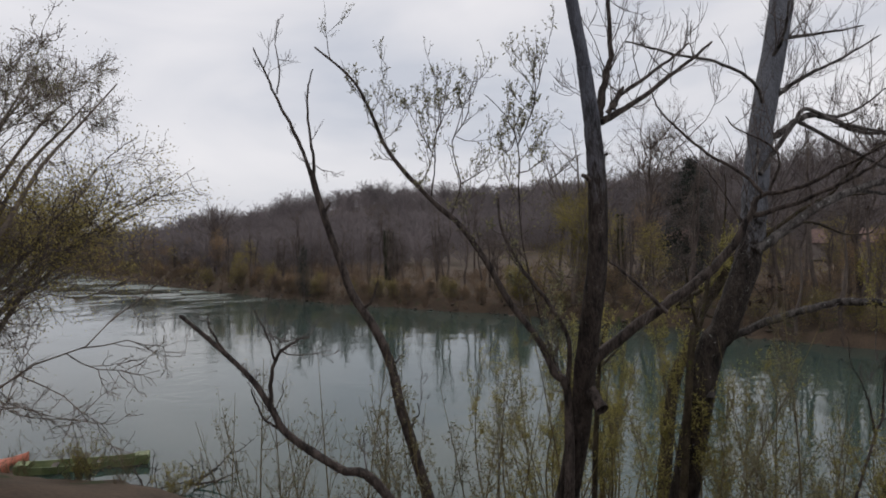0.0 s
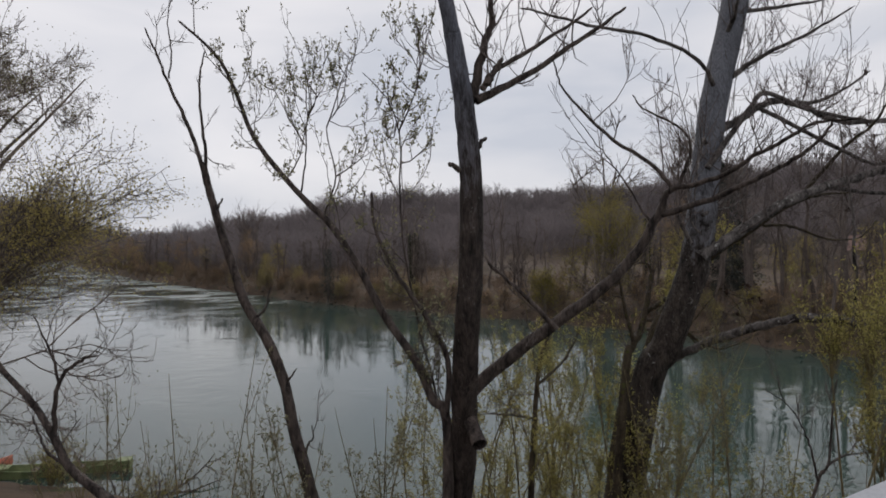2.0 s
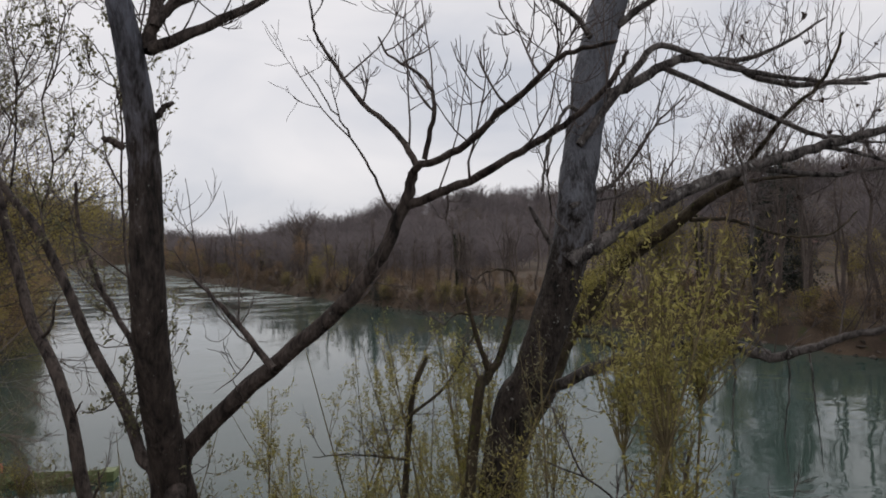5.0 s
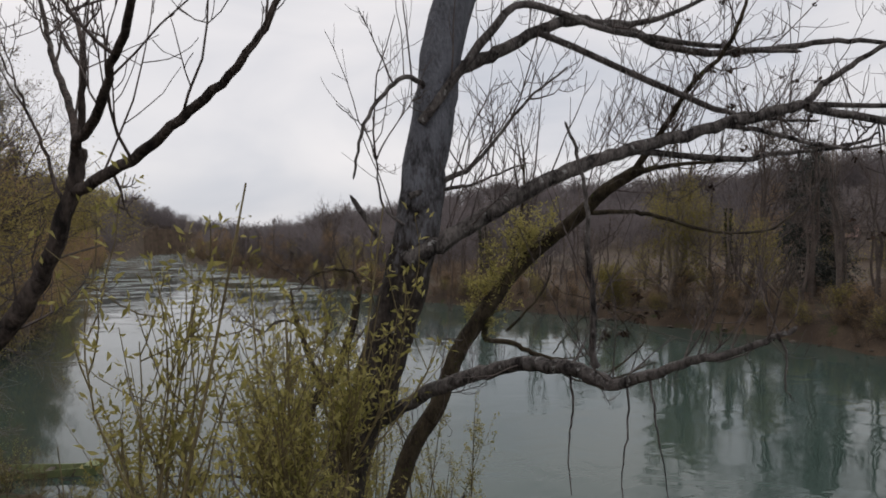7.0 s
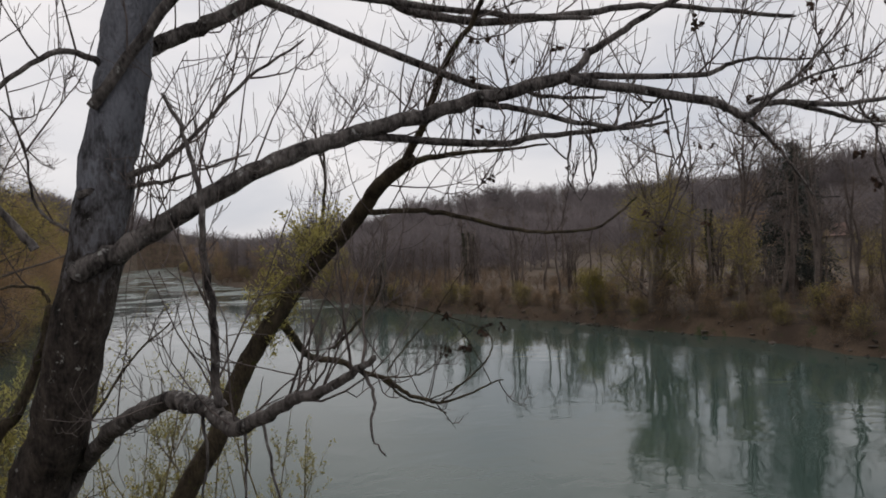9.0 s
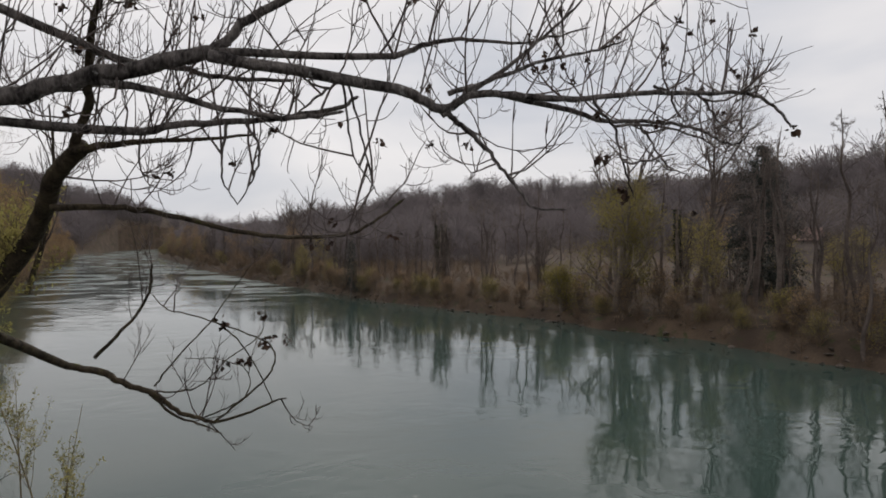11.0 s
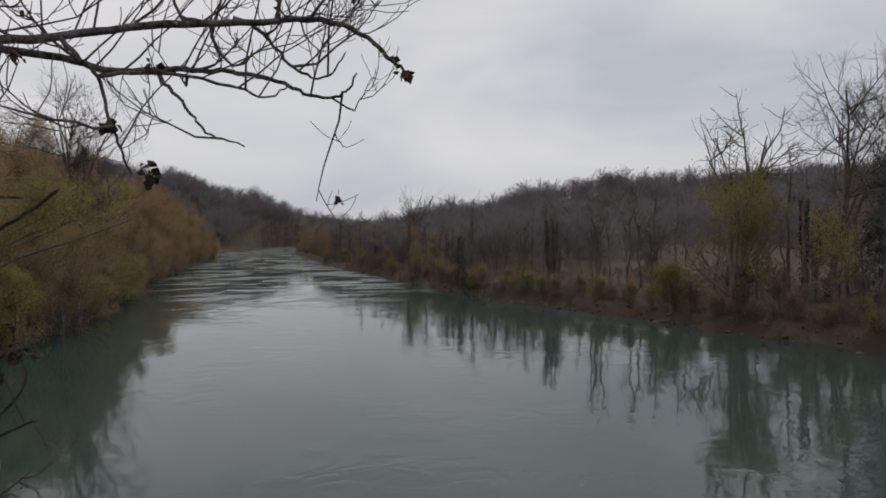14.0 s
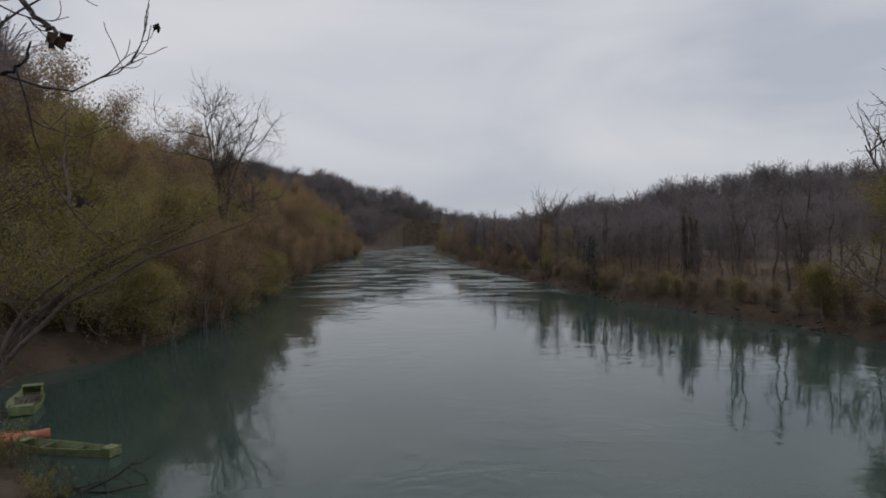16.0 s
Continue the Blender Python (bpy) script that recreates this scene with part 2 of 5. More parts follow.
ORANGE_PAINT = material("faded_orange_hull", (0.62, 0.20, 0.13), (0.78, 0.31, 0.21), 2.0, 0.45, 0.1, 20.0)
ROOF = material("terracotta_roof_tiles", (0.12, 0.078, 0.068), (0.20, 0.13, 0.11), 1.2, 0.85, 0.3, 12.0)
PLASTER = material("pale_house_plaster", (0.17, 0.145, 0.13), (0.26, 0.22, 0.20), 0.8, 0.9, 0.1, 12.0)
GLASS = material("dark_window_glass", (0.02, 0.025, 0.03), (0.04, 0.045, 0.05), 1.0, 0.12, 0.0, 5.0)


# ---- geometry helpers ----
class Geo:
    """Collects tubes and leaves for one mesh."""

    def __init__(self):
        self.v, self.f, self.n = [], [], 0

    def tube(self, pts, radii, sides=5, lumpy=0.0):
        pts, radii = np.asarray(pts, float), np.asarray(radii, float)
        tan = np.gradient(pts, axis=0)
        tan /= np.linalg.norm(tan, axis=1)[:, None] + 1e-9
        ref = np.array([0.31, 0.95, 0.05]) if abs(tan[:, 2]).mean() > 0.6 else np.array([0.05, 0.1, 1.0])
        u = np.cross(tan, ref)
        u /= np.linalg.norm(u, axis=1)[:, None] + 1e-9
        w = np.cross(tan, u)
        a = np.arange(sides) * 2 * np.pi / sides
        ring = u[:, None] * np.cos(a)[None, :, None] + w[:, None] * np.sin(a)[None, :, None]
        r = radii[:, None] * np.ones(sides)
        if lumpy:
            k = np.arange(len(pts))[:, None]
            r = r * (1 + lumpy * (np.sin(a * 3 + k * 0.7) * 0.5 + np.sin(a * 5 - k * 1.9) * 0.3 + np.sin(k * 2.3 + a) * 0.4))
        v = pts[:, None] + ring * r[:, :, None]
        n, m = len(pts), sides
        i, j = np.meshgrid(np.arange(n - 1), np.arange(m), indexing="ij")
        q = np.stack([i * m + j, i * m + (j + 1) % m, (i + 1) * m + (j + 1) % m, (i + 1) * m + j], -1).reshape(-1, 4) + self.n
        self.v.append(v.reshape(-1, 3))
        self.f.append(q)
        self.n += n * m

    def quads(self, v):
        v = np.asarray(v, float).reshape(-1, 4, 3)
        self.f.append(np.arange(len(v) * 4).reshape(-1, 4) + self.n)
        self.v.append(v.reshape(-1, 3))
        self.n += len(v) * 4

    def leaves(self, at, size, rng, droop=0.0, slim=0.45):
        """Small folded leaves, each a diamond bent along its rib."""
        at = np.asarray(at, float).reshape(-1, 3)
        if not len(at):
            return
        d = rng.normal(size=(len(at), 3))
        d[:, 2] -= droop
        d /= np.linalg.norm(d, axis=1)[:, None]
        s = np.cross(d, rng.normal(size=(len(at), 3)))
        s /= np.linalg.norm(s, axis=1)[:, None] + 1e-9
        up = np.cross(d, s)
        k = (size * rng.uniform(0.6, 1.35, len(at)))[:, None]
        v = np.stack([at, at + d * k * 0.5 + s * k * slim * 0.5, at + d * k - up * k * 0.15, at + d * k * 0.5 - s * k * slim * 0.5 + up * k * 0.1], 1)
        self.quads(v)

    def mesh(self, name, mat, smooth=True):
        me = bpy.data.meshes.new(name)
        v = np.concatenate(self.v)
        f = np.concatenate(self.f)
        me.vertices.add(len(v))
        me.vertices.foreach_set("co", v.ravel())
        me.loops.add(f.size)
        me.loops.foreach_set("vertex_index", f.ravel().astype(np.int32))
        me.polygons.add(len(f))
        me.polygons.foreach_set("loop_start", np.arange(0, f.size, 4, dtype=np.int32))
        me.update(calc_edges=True)
        me.validate()
        if smooth:
            me.polygons.foreach_set("use_smooth", np.ones(len(me.polygons), bool))
        me.materials.append(mat)
        return me


def thing(name, label, category, at=(0, 0, 0), rz=0.0, group=""):
    ob = new(name)
    ob.matrix_world = pose(*at, 0, 0, rz)
    return tagged(ob, label, category, group)


def part(name, data, mat, parent, label=""):
    """A mesh object under a thing; data: a Geo, a bmesh or a mesh."""
    if isinstance(data, Geo):
        data = data.mesh(name, mat)
    elif isinstance(data, bmesh.types.BMesh):
        me = bpy.data.meshes.new(name)
        data.to_mesh(me)
        data.free()
        me.materials.append(mat)
        data = me
    ob = new(name, data)
    ob.parent = parent
    if label:
        tagged(ob, label)
    return ob


def box(bm, x0, x1, y0, y1, z0, z1, bevel=0.0):
    made = bmesh.ops.create_cube(bm, size=1.0, matrix=Matrix.Translation(((x0 + x1) / 2, (y0 + y1) / 2, (z0 + z1) / 2)) @ Matrix.Diagonal((x1 - x0, y1 - y0, z1 - z0, 1)))
    if bevel:
        edges = list({e for v in made["verts"] for e in v.link_edges})
        bmesh.ops.bevel(bm, geom=edges, offset=bevel, segments=2, affect="EDGES")
    return bm


def smooth_line(pts, steps=4):
    """A Catmull-Rom line through the points."""
    p = np.asarray(pts, float)
    p = np.vstack([2 * p[0] - p[1], p, 2 * p[-1] - p[-2]])
    out = []
    for i in range(1, len(p) - 2):
        for s in np.arange(steps) / steps:
            a, b, c, d = p[i - 1 : i + 3]
            out.append(0.5 * (2 * b + (c - a) * s + (2 * a - 5 * b + 4 * c - d) * s**2 + (3 * b - a - 3 * c + d) * s**3))
    return np.array(out + [p[-2]])


# ---- ground ----
WATER_Z = -7.82


def near_shore(y):
    return np.interp(y, [-300, -10, 5, 15, 24, 29, 33, 38, 46, 52, 57, 66, 85, 127, 165, 231, 400, 520, 700], [14, 13.5, 13, 12.5, 10, 8.0, 4, 0, -2.6, -2.6, 0.8, 2.4, 3.8, 6, 7, 12, 23, 60, 240])


def far_shore(y):
    uneven = 0.55 * np.sin(np.asarray(y) * 0.31) + 0.4 * np.sin(np.asarray(y) * 0.83 + 1.0)
    return uneven + np.interp(y, [-300, 0, 23, 44, 52, 65, 75, 92, 117, 158, 220, 330, 413, 480, 560, 700], [60, 62, 63.5, 65, 64, 62, 60, 55.5, 53, 51, 50, 54, 62, 90, 180, 330])


def bump(x, y, cx, cy, sx, sy, h):
    return h * np.exp(-(((x - cx) / sx) ** 2) - ((y - cy) / sy) ** 2)


def ground_z(x, y):
    x, y = np.asarray(x, float), np.asarray(y, float)
    dl, dr = near_shore(y) - x, x - far_shore(y)
    rough = 0.12 * np.sin(x * 1.3 + y * 0.4) + 0.1 * np.sin(y * 1.1 - x * 0.35) + 0.25 * np.sin(x * 0.21) * np.sin(y * 0.17)
    left = np.interp(dl, [-6, -1, 0, 1, 4, 10, 20, 32, 60, 110, 220, 600], [-2.2, -0.8, -0.05, 0.7, 1.7, 2.8, 3.8, 6.5, 16, 30, 44, 50])
    left = np.where(left > 6, 6 + (left - 6) * np.interp(y, [60, 110, 160, 230, 430], [4.4, 4.2, 3.2, 0.9, 0.5]), left)
    left = np.where(y < 40, np.minimum(left, np.interp(dl, [0, 10, 40, 90], [9, 9, 9, 12])), left)
    right = np.interp(dr, [-6, -1, 0, 1.2, 5, 12, 30, 120, 200, 700], [-2.2, -0.8, -0.05, 1.2, 2.0, 2.5, 3.0, 4.0, 8, 11])
    z = WATER_Z + np.where(dl > -6, left, np.where(dr > -6, right, -2.2)) + np.where((dl > 1) | (dr > 1), rough, 0)
    hills = bump(x, y, 235, 395, 95, 90, 19) + bump(x, y, 290, 110, 90, 120, 19.5) + bump(x, y, 420, 330, 150, 160, 27)
    hills = hills + bump(x, y, 330, -120, 120, 160, 30)
    far = np.where(y > 430, np.clip((y - 430) / 90, 0, 1) * np.clip((760 - y) / 120, 0, 1) * np.interp(x, [-300, -60, 0, 40, 80, 120, 400], [40, 30, 24, 18, 13, 9, 9]), 0)
    return z + np.where(dr > 10, hills, 0) + np.where(dl > 2, far, 0)


gx = np.unique(np.concatenate([np.linspace(-1500, -120, 12), np.arange(-120, -20, 6), np.arange(-20, 16, 0.8), np.arange(16, 48, 4), np.arange(48, 80, 1.0), np.arange(80, 420, 8), np.linspace(420, 1600, 12)]))
gy = np.unique(np.concatenate([np.linspace(-1200, -60, 10), np.arange(-60, 0, 5), np.arange(0, 70, 1.0), np.arange(70, 170, 2.5), np.arange(170, 640, 8), np.linspace(640, 2500, 12)]))
GX, GY = np.meshgrid(gx, gy, indexing="ij")
g = Geo()
ni, nj = len(gx), len(gy)
g.v.append(np.stack([GX, GY, ground_z(GX, GY)], -1).reshape(-1, 3))
ii, jj = np.meshgrid(np.arange(ni - 1), np.arange(nj - 1), indexing="ij")
g.f.append(np.stack([ii * nj + jj, (ii + 1) * nj + jj, (ii + 1) * nj + jj + 1, ii * nj + jj + 1], -1).reshape(-1, 4))
ground = tagged(new("ground", g.mesh("ground", GROUND)), "river banks of wet soil, leaf litter and grass", "ground", kind="structure")

bm = bmesh.new()
for a, b in zip((-140, 330), (330, 900)):
    bm.faces.new([bm.verts.new(c) for c in ((-160, a, WATER_Z), (420, a, WATER_Z), (420, b, WATER_Z), (-160, b, WATER_Z))])
bmesh.ops.remove_doubles(bm, verts=bm.verts, dist=0.01)
me = bpy.data.meshes.new("water")
bm.to_mesh(me)
bm.free()
me.materials.append(WATER)
tagged(new("water", me), "wide calm teal-green river with faint ripples", "river", kind="structure")

# stones along the far waterline
rng = np.random.default_rng(301)
bm = bmesh.new()
for _ in range(150):
    y = rng.uniform(20, 170)
    x = float(far_shore(y)) + rng.uniform(-0.5, 1.1)
    k = rng.uniform(0.1, 0.36)
    made = bmesh.ops.create_icosphere(bm, subdivisions=1, radius=1.0, matrix=Matrix.Translation((x, y, max(float(ground_z(x, y)), WATER_Z) + 0.02)) @ Matrix.Rotation(rng.uniform(0, 6.28), 4, "Z") @ Matrix.Diagonal((k * rng.uniform(0.8, 1.9), k, k * 0.45, 1)))
    for v in made["verts"]:
        v.co += Vector(rng.normal(size=3) * 0.05)
me = bpy.data.meshes.new("shore_stone")
bm.to_mesh(me)
bm.free()
me.materials.append(STONE)
tagged(new("shore_stone", me), "dull brown stones scattered along the far waterline", "stones", kind="stuff")

# the bridge that the walk crosses: deck, parapet, abutment, piers
bm = bmesh.new()
box(bm, -60, 92, -7.5, 1.48, -0.9, -0.06)
me = bpy.data.meshes.new("bridge_deck")
bm.to_mesh(me)
bm.free()
me.materials.append(CONCRETE)
deck = tagged(new("bridge_deck", me), "grey concrete bridge deck over the river", "bridge", kind="structure")
part("road_surface", box(bmesh.new(), -60, 92, -7.2, 1.19, -0.06, 0.0), ASPHALT, deck)
part("abutment", box(bmesh.new(), -60, 2.2, -7.3, 0.9, -8.5, -0.9), CONCRETE, deck)
part("abutment", box(bmesh.new(), 76, 92, -7.3, 0.9, -8.5, -0.9), CONCRETE, deck)
for x in (29.0, 50.0):
    part("pier", box(bmesh.new(), x, x + 1.6, -6.8, 0.5, -10.5, -0.9, 0.15), CONCRETE, deck)
parapet = thing("parapet", "pale grey concrete parapet along the bridge edge", "parapet")
tagged(parapet, kind="structure")
for k in range(15):
    x = 3.9 + k * 6.0
    part("parapet_panel", box(bmesh.new(), x, x + 5.97, 1.20, 1.46, -0.06, 0.48, 0.02), CONCRETE, parapet)


# ---- trees beside the bridge ----
UP = np.array([0.0, 0.0, 1.0])


def shoot(geo, rng, p, d, length, r, level, ends, rise=0.35, wander=0.22, sides=4, kids=(3, 6), shrink=(0.35, 0.6), floor=0.0016, thin=0.6):
    """A twig that curves as it grows, with side twigs; ends collects places along the thin ones."""
    n = 6
    pts, step = [np.array(p, float)], length / (n - 1)
    d = np.array(d, float)
    for _ in range(n - 1):
        d = d + rng.normal(size=3) * wander + UP * rise * 0.3
        d /= np.linalg.norm(d)
        pts.append(pts[-1] + d * step)
    pts = np.array(pts)
    geo.tube(pts, np.linspace(r, max(r * 0.35, floor), n), sides)
    ends.append(pts[2:])
    if level > 0:
        for _ in range(rng.integers(*kids)):
            s = rng.uniform(0.2, 0.95) * (n - 1)
            i = min(int(s), n - 2)
            q = pts[i] + (pts[i + 1] - pts[i]) * (s - i)
            side = rng.normal(size=3)
            dd = (pts[i + 1] - pts[i]) / step * 0.7 + side / np.linalg.norm(side) * 0.8
            dd /= np.linalg.norm(dd)
            shoot(geo, rng, q, dd, length * rng.uniform(*shrink), max(r * thin, floor), level - 1, ends, rise, wander, max(3, sides - 1), kids, shrink, floor, thin)


class NearTree:
    """A tree whose limbs are shaped one by one; its twigs and leaves grow on them."""

    def __init__(self, name, label, bark, seed, twig_len=0.7, rise=0.5, leaf=None, leaf_n=0, leaf_size=0.03, category="tree", whips=0.0, share=1.0):
        self.whips, self.share = whips, share
        self.ob = thing(name, label, category)
        self.rng, self.bark, self.twigs, self.ends = np.random.default_rng(seed), bark, Geo(), []
        self.twig_len, self.rise, self.leaf, self.leaf_n, self.leaf_size = twig_len, rise, leaf, leaf_n, leaf_size

    def finish(self):
        if self.twigs.n:
            tagged(part("twig_crown", self.twigs, TWIG, self.ob, "thin bare twigs"), kind="stuff")
        if self.leaf and self.ends:
            at = np.concatenate(self.ends)
            at = at[self.rng.integers(0, len(at), self.leaf_n)] + self.rng.normal(size=(self.leaf_n, 3)) * 0.012
            geo = Geo()
            geo.leaves(at, self.leaf_size, self.rng, 0.2, 0.4)
            tagged(part("foliage", geo, self.leaf, self.ob, "sparse small young leaves"), kind="stuff")


def limb(tree, name, pts, r0, r1, twigs=0, bark=None):
    rng = tree.rng
    line = smooth_line(pts, 6 if name == "trunk" else 5)
    k = len(line)
    s = np.linspace(0, 1, k)
    if name == "trunk":
        line[1:-1] += rng.normal(size=(k - 2, 3)) * r1 * 0.035
    else:
        line[1:-1] += rng.normal(size=(k - 2, 3)) * (r0 * 0.04 + 0.004)
    radii = r0 + (r1 - r0) * s**0.9
    radii = radii * (1 + rng.normal(size=k) * (0.012 if r0 > 0.1 else 0.03))
    if name == "trunk":
        radii[: k // 6] *= np.linspace(1.35, 1.0, k // 6)
    if name == "stub":
        radii[-1] *= 0.6
    geo = Geo()
    geo.tube(line, radii, 16 if r0 > 0.1 else 10 if r0 > 0.04 else 7, 0.035 if r0 > 0.03 else 0.0)
    tip = line[-1] + (line[-1] - line[-2]) * 0.4
    geo.tube([line[-1], tip], [radii[-1], 0.001], 6)
    part(name, geo, bark or tree.bark, tree.ob)
    for _ in range(round(twigs * tree.share)):
        i = int(rng.uniform(0.15, 0.99) * (k - 2))
        along = line[i + 1] - line[i]
        along /= np.linalg.norm(along)
        side = rng.normal(size=3) + UP * 0.5
        d = along * rng.uniform(0.1, 0.6) + side / np.linalg.norm(side)
        d /= np.linalg.norm(d)
        shoot(tree.twigs, rng, line[i], d, tree.twig_len * rng.uniform(0.4, 1.3), rng.uniform(0.005, 0.010), 2, tree.ends, tree.rise, 0.15, 4, (2, 6), floor=0.0022)
    for _ in range(int(twigs * tree.whips)):
        i = int(rng.uniform(0.1, 0.9) * (k - 2))
        d = UP * rng.uniform(0.7, 1.2) + rng.normal(size=3) * 0.3 + (line[i + 1] - line[i]) / np.linalg.norm(line[i + 1] - line[i]) * 0.45
        shoot(tree.twigs, rng, line[i], d / np.linalg.norm(d), tree.twig_len * rng.uniform(0.7, 1.8), rng.uniform(0.005, 0.009), 1, tree.ends, 0.25, 0.11, 4, (2, 5), (0.25, 0.5), 0.0024)


alder = NearTree("alder_tree", "tall dark-barked alder forking above the bank", BARK, 11, 0.7, 0.7, whips=0.2, share=0.75)
slim_tree = NearTree("slim_tree", "slim dead-topped tree leaning over the river", BARK, 12, 0.5, 0.5)
willow_stem = NearTree("willow_tree", "thin leaning willow with upright leafy shoots", BARK, 13, 0.75, 0.9, GREY_LEAF, 5200, 0.045)
leaning_limb = NearTree("leaning_tree", "low bare tree stem leaning over the water", BARK, 14, 0.4, 0.5)
poplar = NearTree("poplar_tree", "large grey-barked poplar with long limbs over the river", BARK_PALE, 15, 0.75, 0.75, whips=0.45, share=0.5)
mossy_tree = NearTree("mossy_tree", "leaning moss-covered tree beside the poplar", BARK_MOSS, 16, 0.7, 0.7, whips=0.3, share=1.1)
young_tree = NearTree("young_tree", "young bare tree with a broken top", BARK_MOSS, 17, 0.4, 0.4)
thin_stem = NearTree("thin_tree", "thin dark tree stem on the bank", BARK_MOSS, 18, 0.5, 0.5, WILLOW_LEAF, 500, 0.04)
sapling = NearTree("sapling", "bare forked sapling close to the bridge", BARK, 19, 0.4, 0.6)

limb(alder, "trunk", [(7.3, 7.6, -6.4), (7.25, 7.2, -4.2), (7.2, 6.35, -1.13), (6.99, 6, 0.06), (6.86, 5.75, 0.88), (6.83, 5.65, 1.6), (6.82, 5.65, 2.3), (6.76, 5.65, 2.83), (6.7, 5.65, 3.2), (6.61, 5.65, 3.61), (6.55, 5.65, 3.86), (6.25, 5.8, 5.6), (6.1, 5.9, 7.5)], 0.17, 0.06, 0, ALDER_BARK)
limb(alder, "limb", [(6.84, 5.65, 3), (6.92, 5.65, 3.28), (7.02, 5.65, 3.63), (7.1, 5.65, 3.97), (7, 5.7, 5.6)], 0.06, 0.02, 10)
limb(alder, "limb", [(6.86, 5.61, 3), (7.06, 5.57, 3.1), (7.36, 5.51, 3.26), (7.86, 5.41, 3.59), (8.33, 5.31, 3.91), (8.67, 5.25, 4.16)], 0.05, 0.015, 10)
limb(alder, "limb", [(6.86, 5.51, 3.09), (7, 5.48, 3.29), (7.36, 5.41, 3.51), (7.92, 5.3, 3.89), (8.14, 5.25, 4.06)], 0.035, 0.012, 8)
limb(alder, "stub", [(6.69, 5.65, 2.29), (6.61, 5.65, 2.34), (6.55, 5.65, 2.35)], 0.03, 0.02)
limb(alder, "stub", [(6.92, 5.65, 2.52), (6.97, 5.65, 2.61), (7.03, 5.65, 2.65)], 0.03, 0.015)
limb(alder, "stub", [(6.88, 5.45, 3.13), (6.98, 5.45, 3.29), (7.08, 5.45, 3.42)], 0.04, 0.02)
limb(alder, "limb", [(7, 5.75, -0.5), (7.16, 6.13, -0.08), (7.65, 5.5, 0.64), (8.05, 4.99, 1.13), (8.25, 4.73, 1.51), (8.37, 4.58, 1.85), (8.41, 4.52, 2.08)], 0.085, 0.036, 4)
limb(alder, "limb", [(8.38, 4.55, 1.88), (8.39, 4.45, 2.09), (8.47, 3.99, 2.18), (8.53, 3.64, 2.35), (8.58, 3.3, 2.51), (8.61, 3.12, 2.59), (8.67, 2.81, 2.59)], 0.032, 0.011, 7)
limb(alder, "limb", [(8.37, 4.57, 1.85), (8.55, 4.29, 1.94), (8.77, 3.94, 2.1), (8.93, 3.69, 2.25), (9.06, 3.47, 2.4), (9.15, 3.33, 2.56), (9.2, 3.25, 2.71)], 0.036, 0.012, 7)
limb(alder, "limb", [(8.39, 4.43, 2.12), (8.35, 4.67, 2.38), (8.27, 5.17, 2.73), (8.21, 5.55, 3.1), (8.17, 5.75, 3.36), (8.16, 5.85, 3.65)], 0.025, 0.008, 6)
limb(alder, "limb", [(8.41, 4.35, 2.15), (8.43, 4.24, 2.45), (8.41, 4.33, 2.68), (8.34, 4.73, 2.94), (8.32, 4.85, 3.09)], 0.02, 0.006, 5)
limb(alder, "limb", [(8.33, 4.63, 1.76), (8.24, 4.79, 2.06), (8.13, 4.95, 2.37), (8.05, 5.08, 2.58), (7.92, 5.3, 2.92)], 0.012, 0.004, 3)
limb(alder, "limb", [(7.62, 5.25, 0.69), (7.47, 5.44, 0.94), (7.31, 5.64, 1.17), (7.18, 5.81, 1.36)], 0.03, 0.012, 8)
limb(slim_tree, "trunk", [(7.1, 8.9, -6), (6.95, 9, -3.2), (6.75, 9.29, -1.89), (6.6, 9.51, -1.05), (6.52, 9.62, -0.43), (6.36, 9.84, 0.18), (6.14, 10.15, 0.72), (6.03, 10.3, 1.2), (5.89, 10.5, 1.84), (5.78, 10.66, 2.42), (5.72, 10.74, 2.79)], 0.1, 0.05)
limb(slim_tree, "limb", [(5.75, 10.7, 2.58), (5.66, 10.82, 2.99), (5.53, 11, 3.5), (5.37, 11.23, 4.01), (5.25, 11.4, 4.45), (5.12, 11.58, 4.89)], 0.04, 0.012, 4)
limb(slim_tree, "limb", [(5.75, 10.7, 2.66), (5.74, 10.71, 3.07), (5.69, 10.77, 3.64), (5.7, 10.77, 4.13), (5.75, 10.69, 4.45)], 0.03, 0.01, 4)
limb(slim_tree, "limb", [(5.37, 11.23, 4.1), (5.4, 11.18, 4.5), (5.36, 11.25, 4.93), (5.4, 11.18, 5.33)], 0.014, 0.006, 2)
limb(slim_tree, "stub", [(6.22, 10.03, 0.5), (6.33, 9.88, 0.65), (6.39, 9.8, 0.97)], 0.03, 0.012)
limb(slim_tree, "stub", [(5.82, 10.6, 2.05), (5.88, 10.52, 2.15), (5.92, 10.46, 2.26)], 0.025, 0.015)
limb(slim_tree, "stub", [(6.52, 9.62, -0.43), (6.57, 9.54, -0.31), (6.63, 9.47, -0.19)], 0.02, 0.01)
limb(slim_tree, "limb", [(6.68, 9.4, -1.5), (6.73, 9.33, -1.26), (6.78, 9.25, -1.14), (6.77, 9.27, -0.98)], 0.02, 0.008, 2)
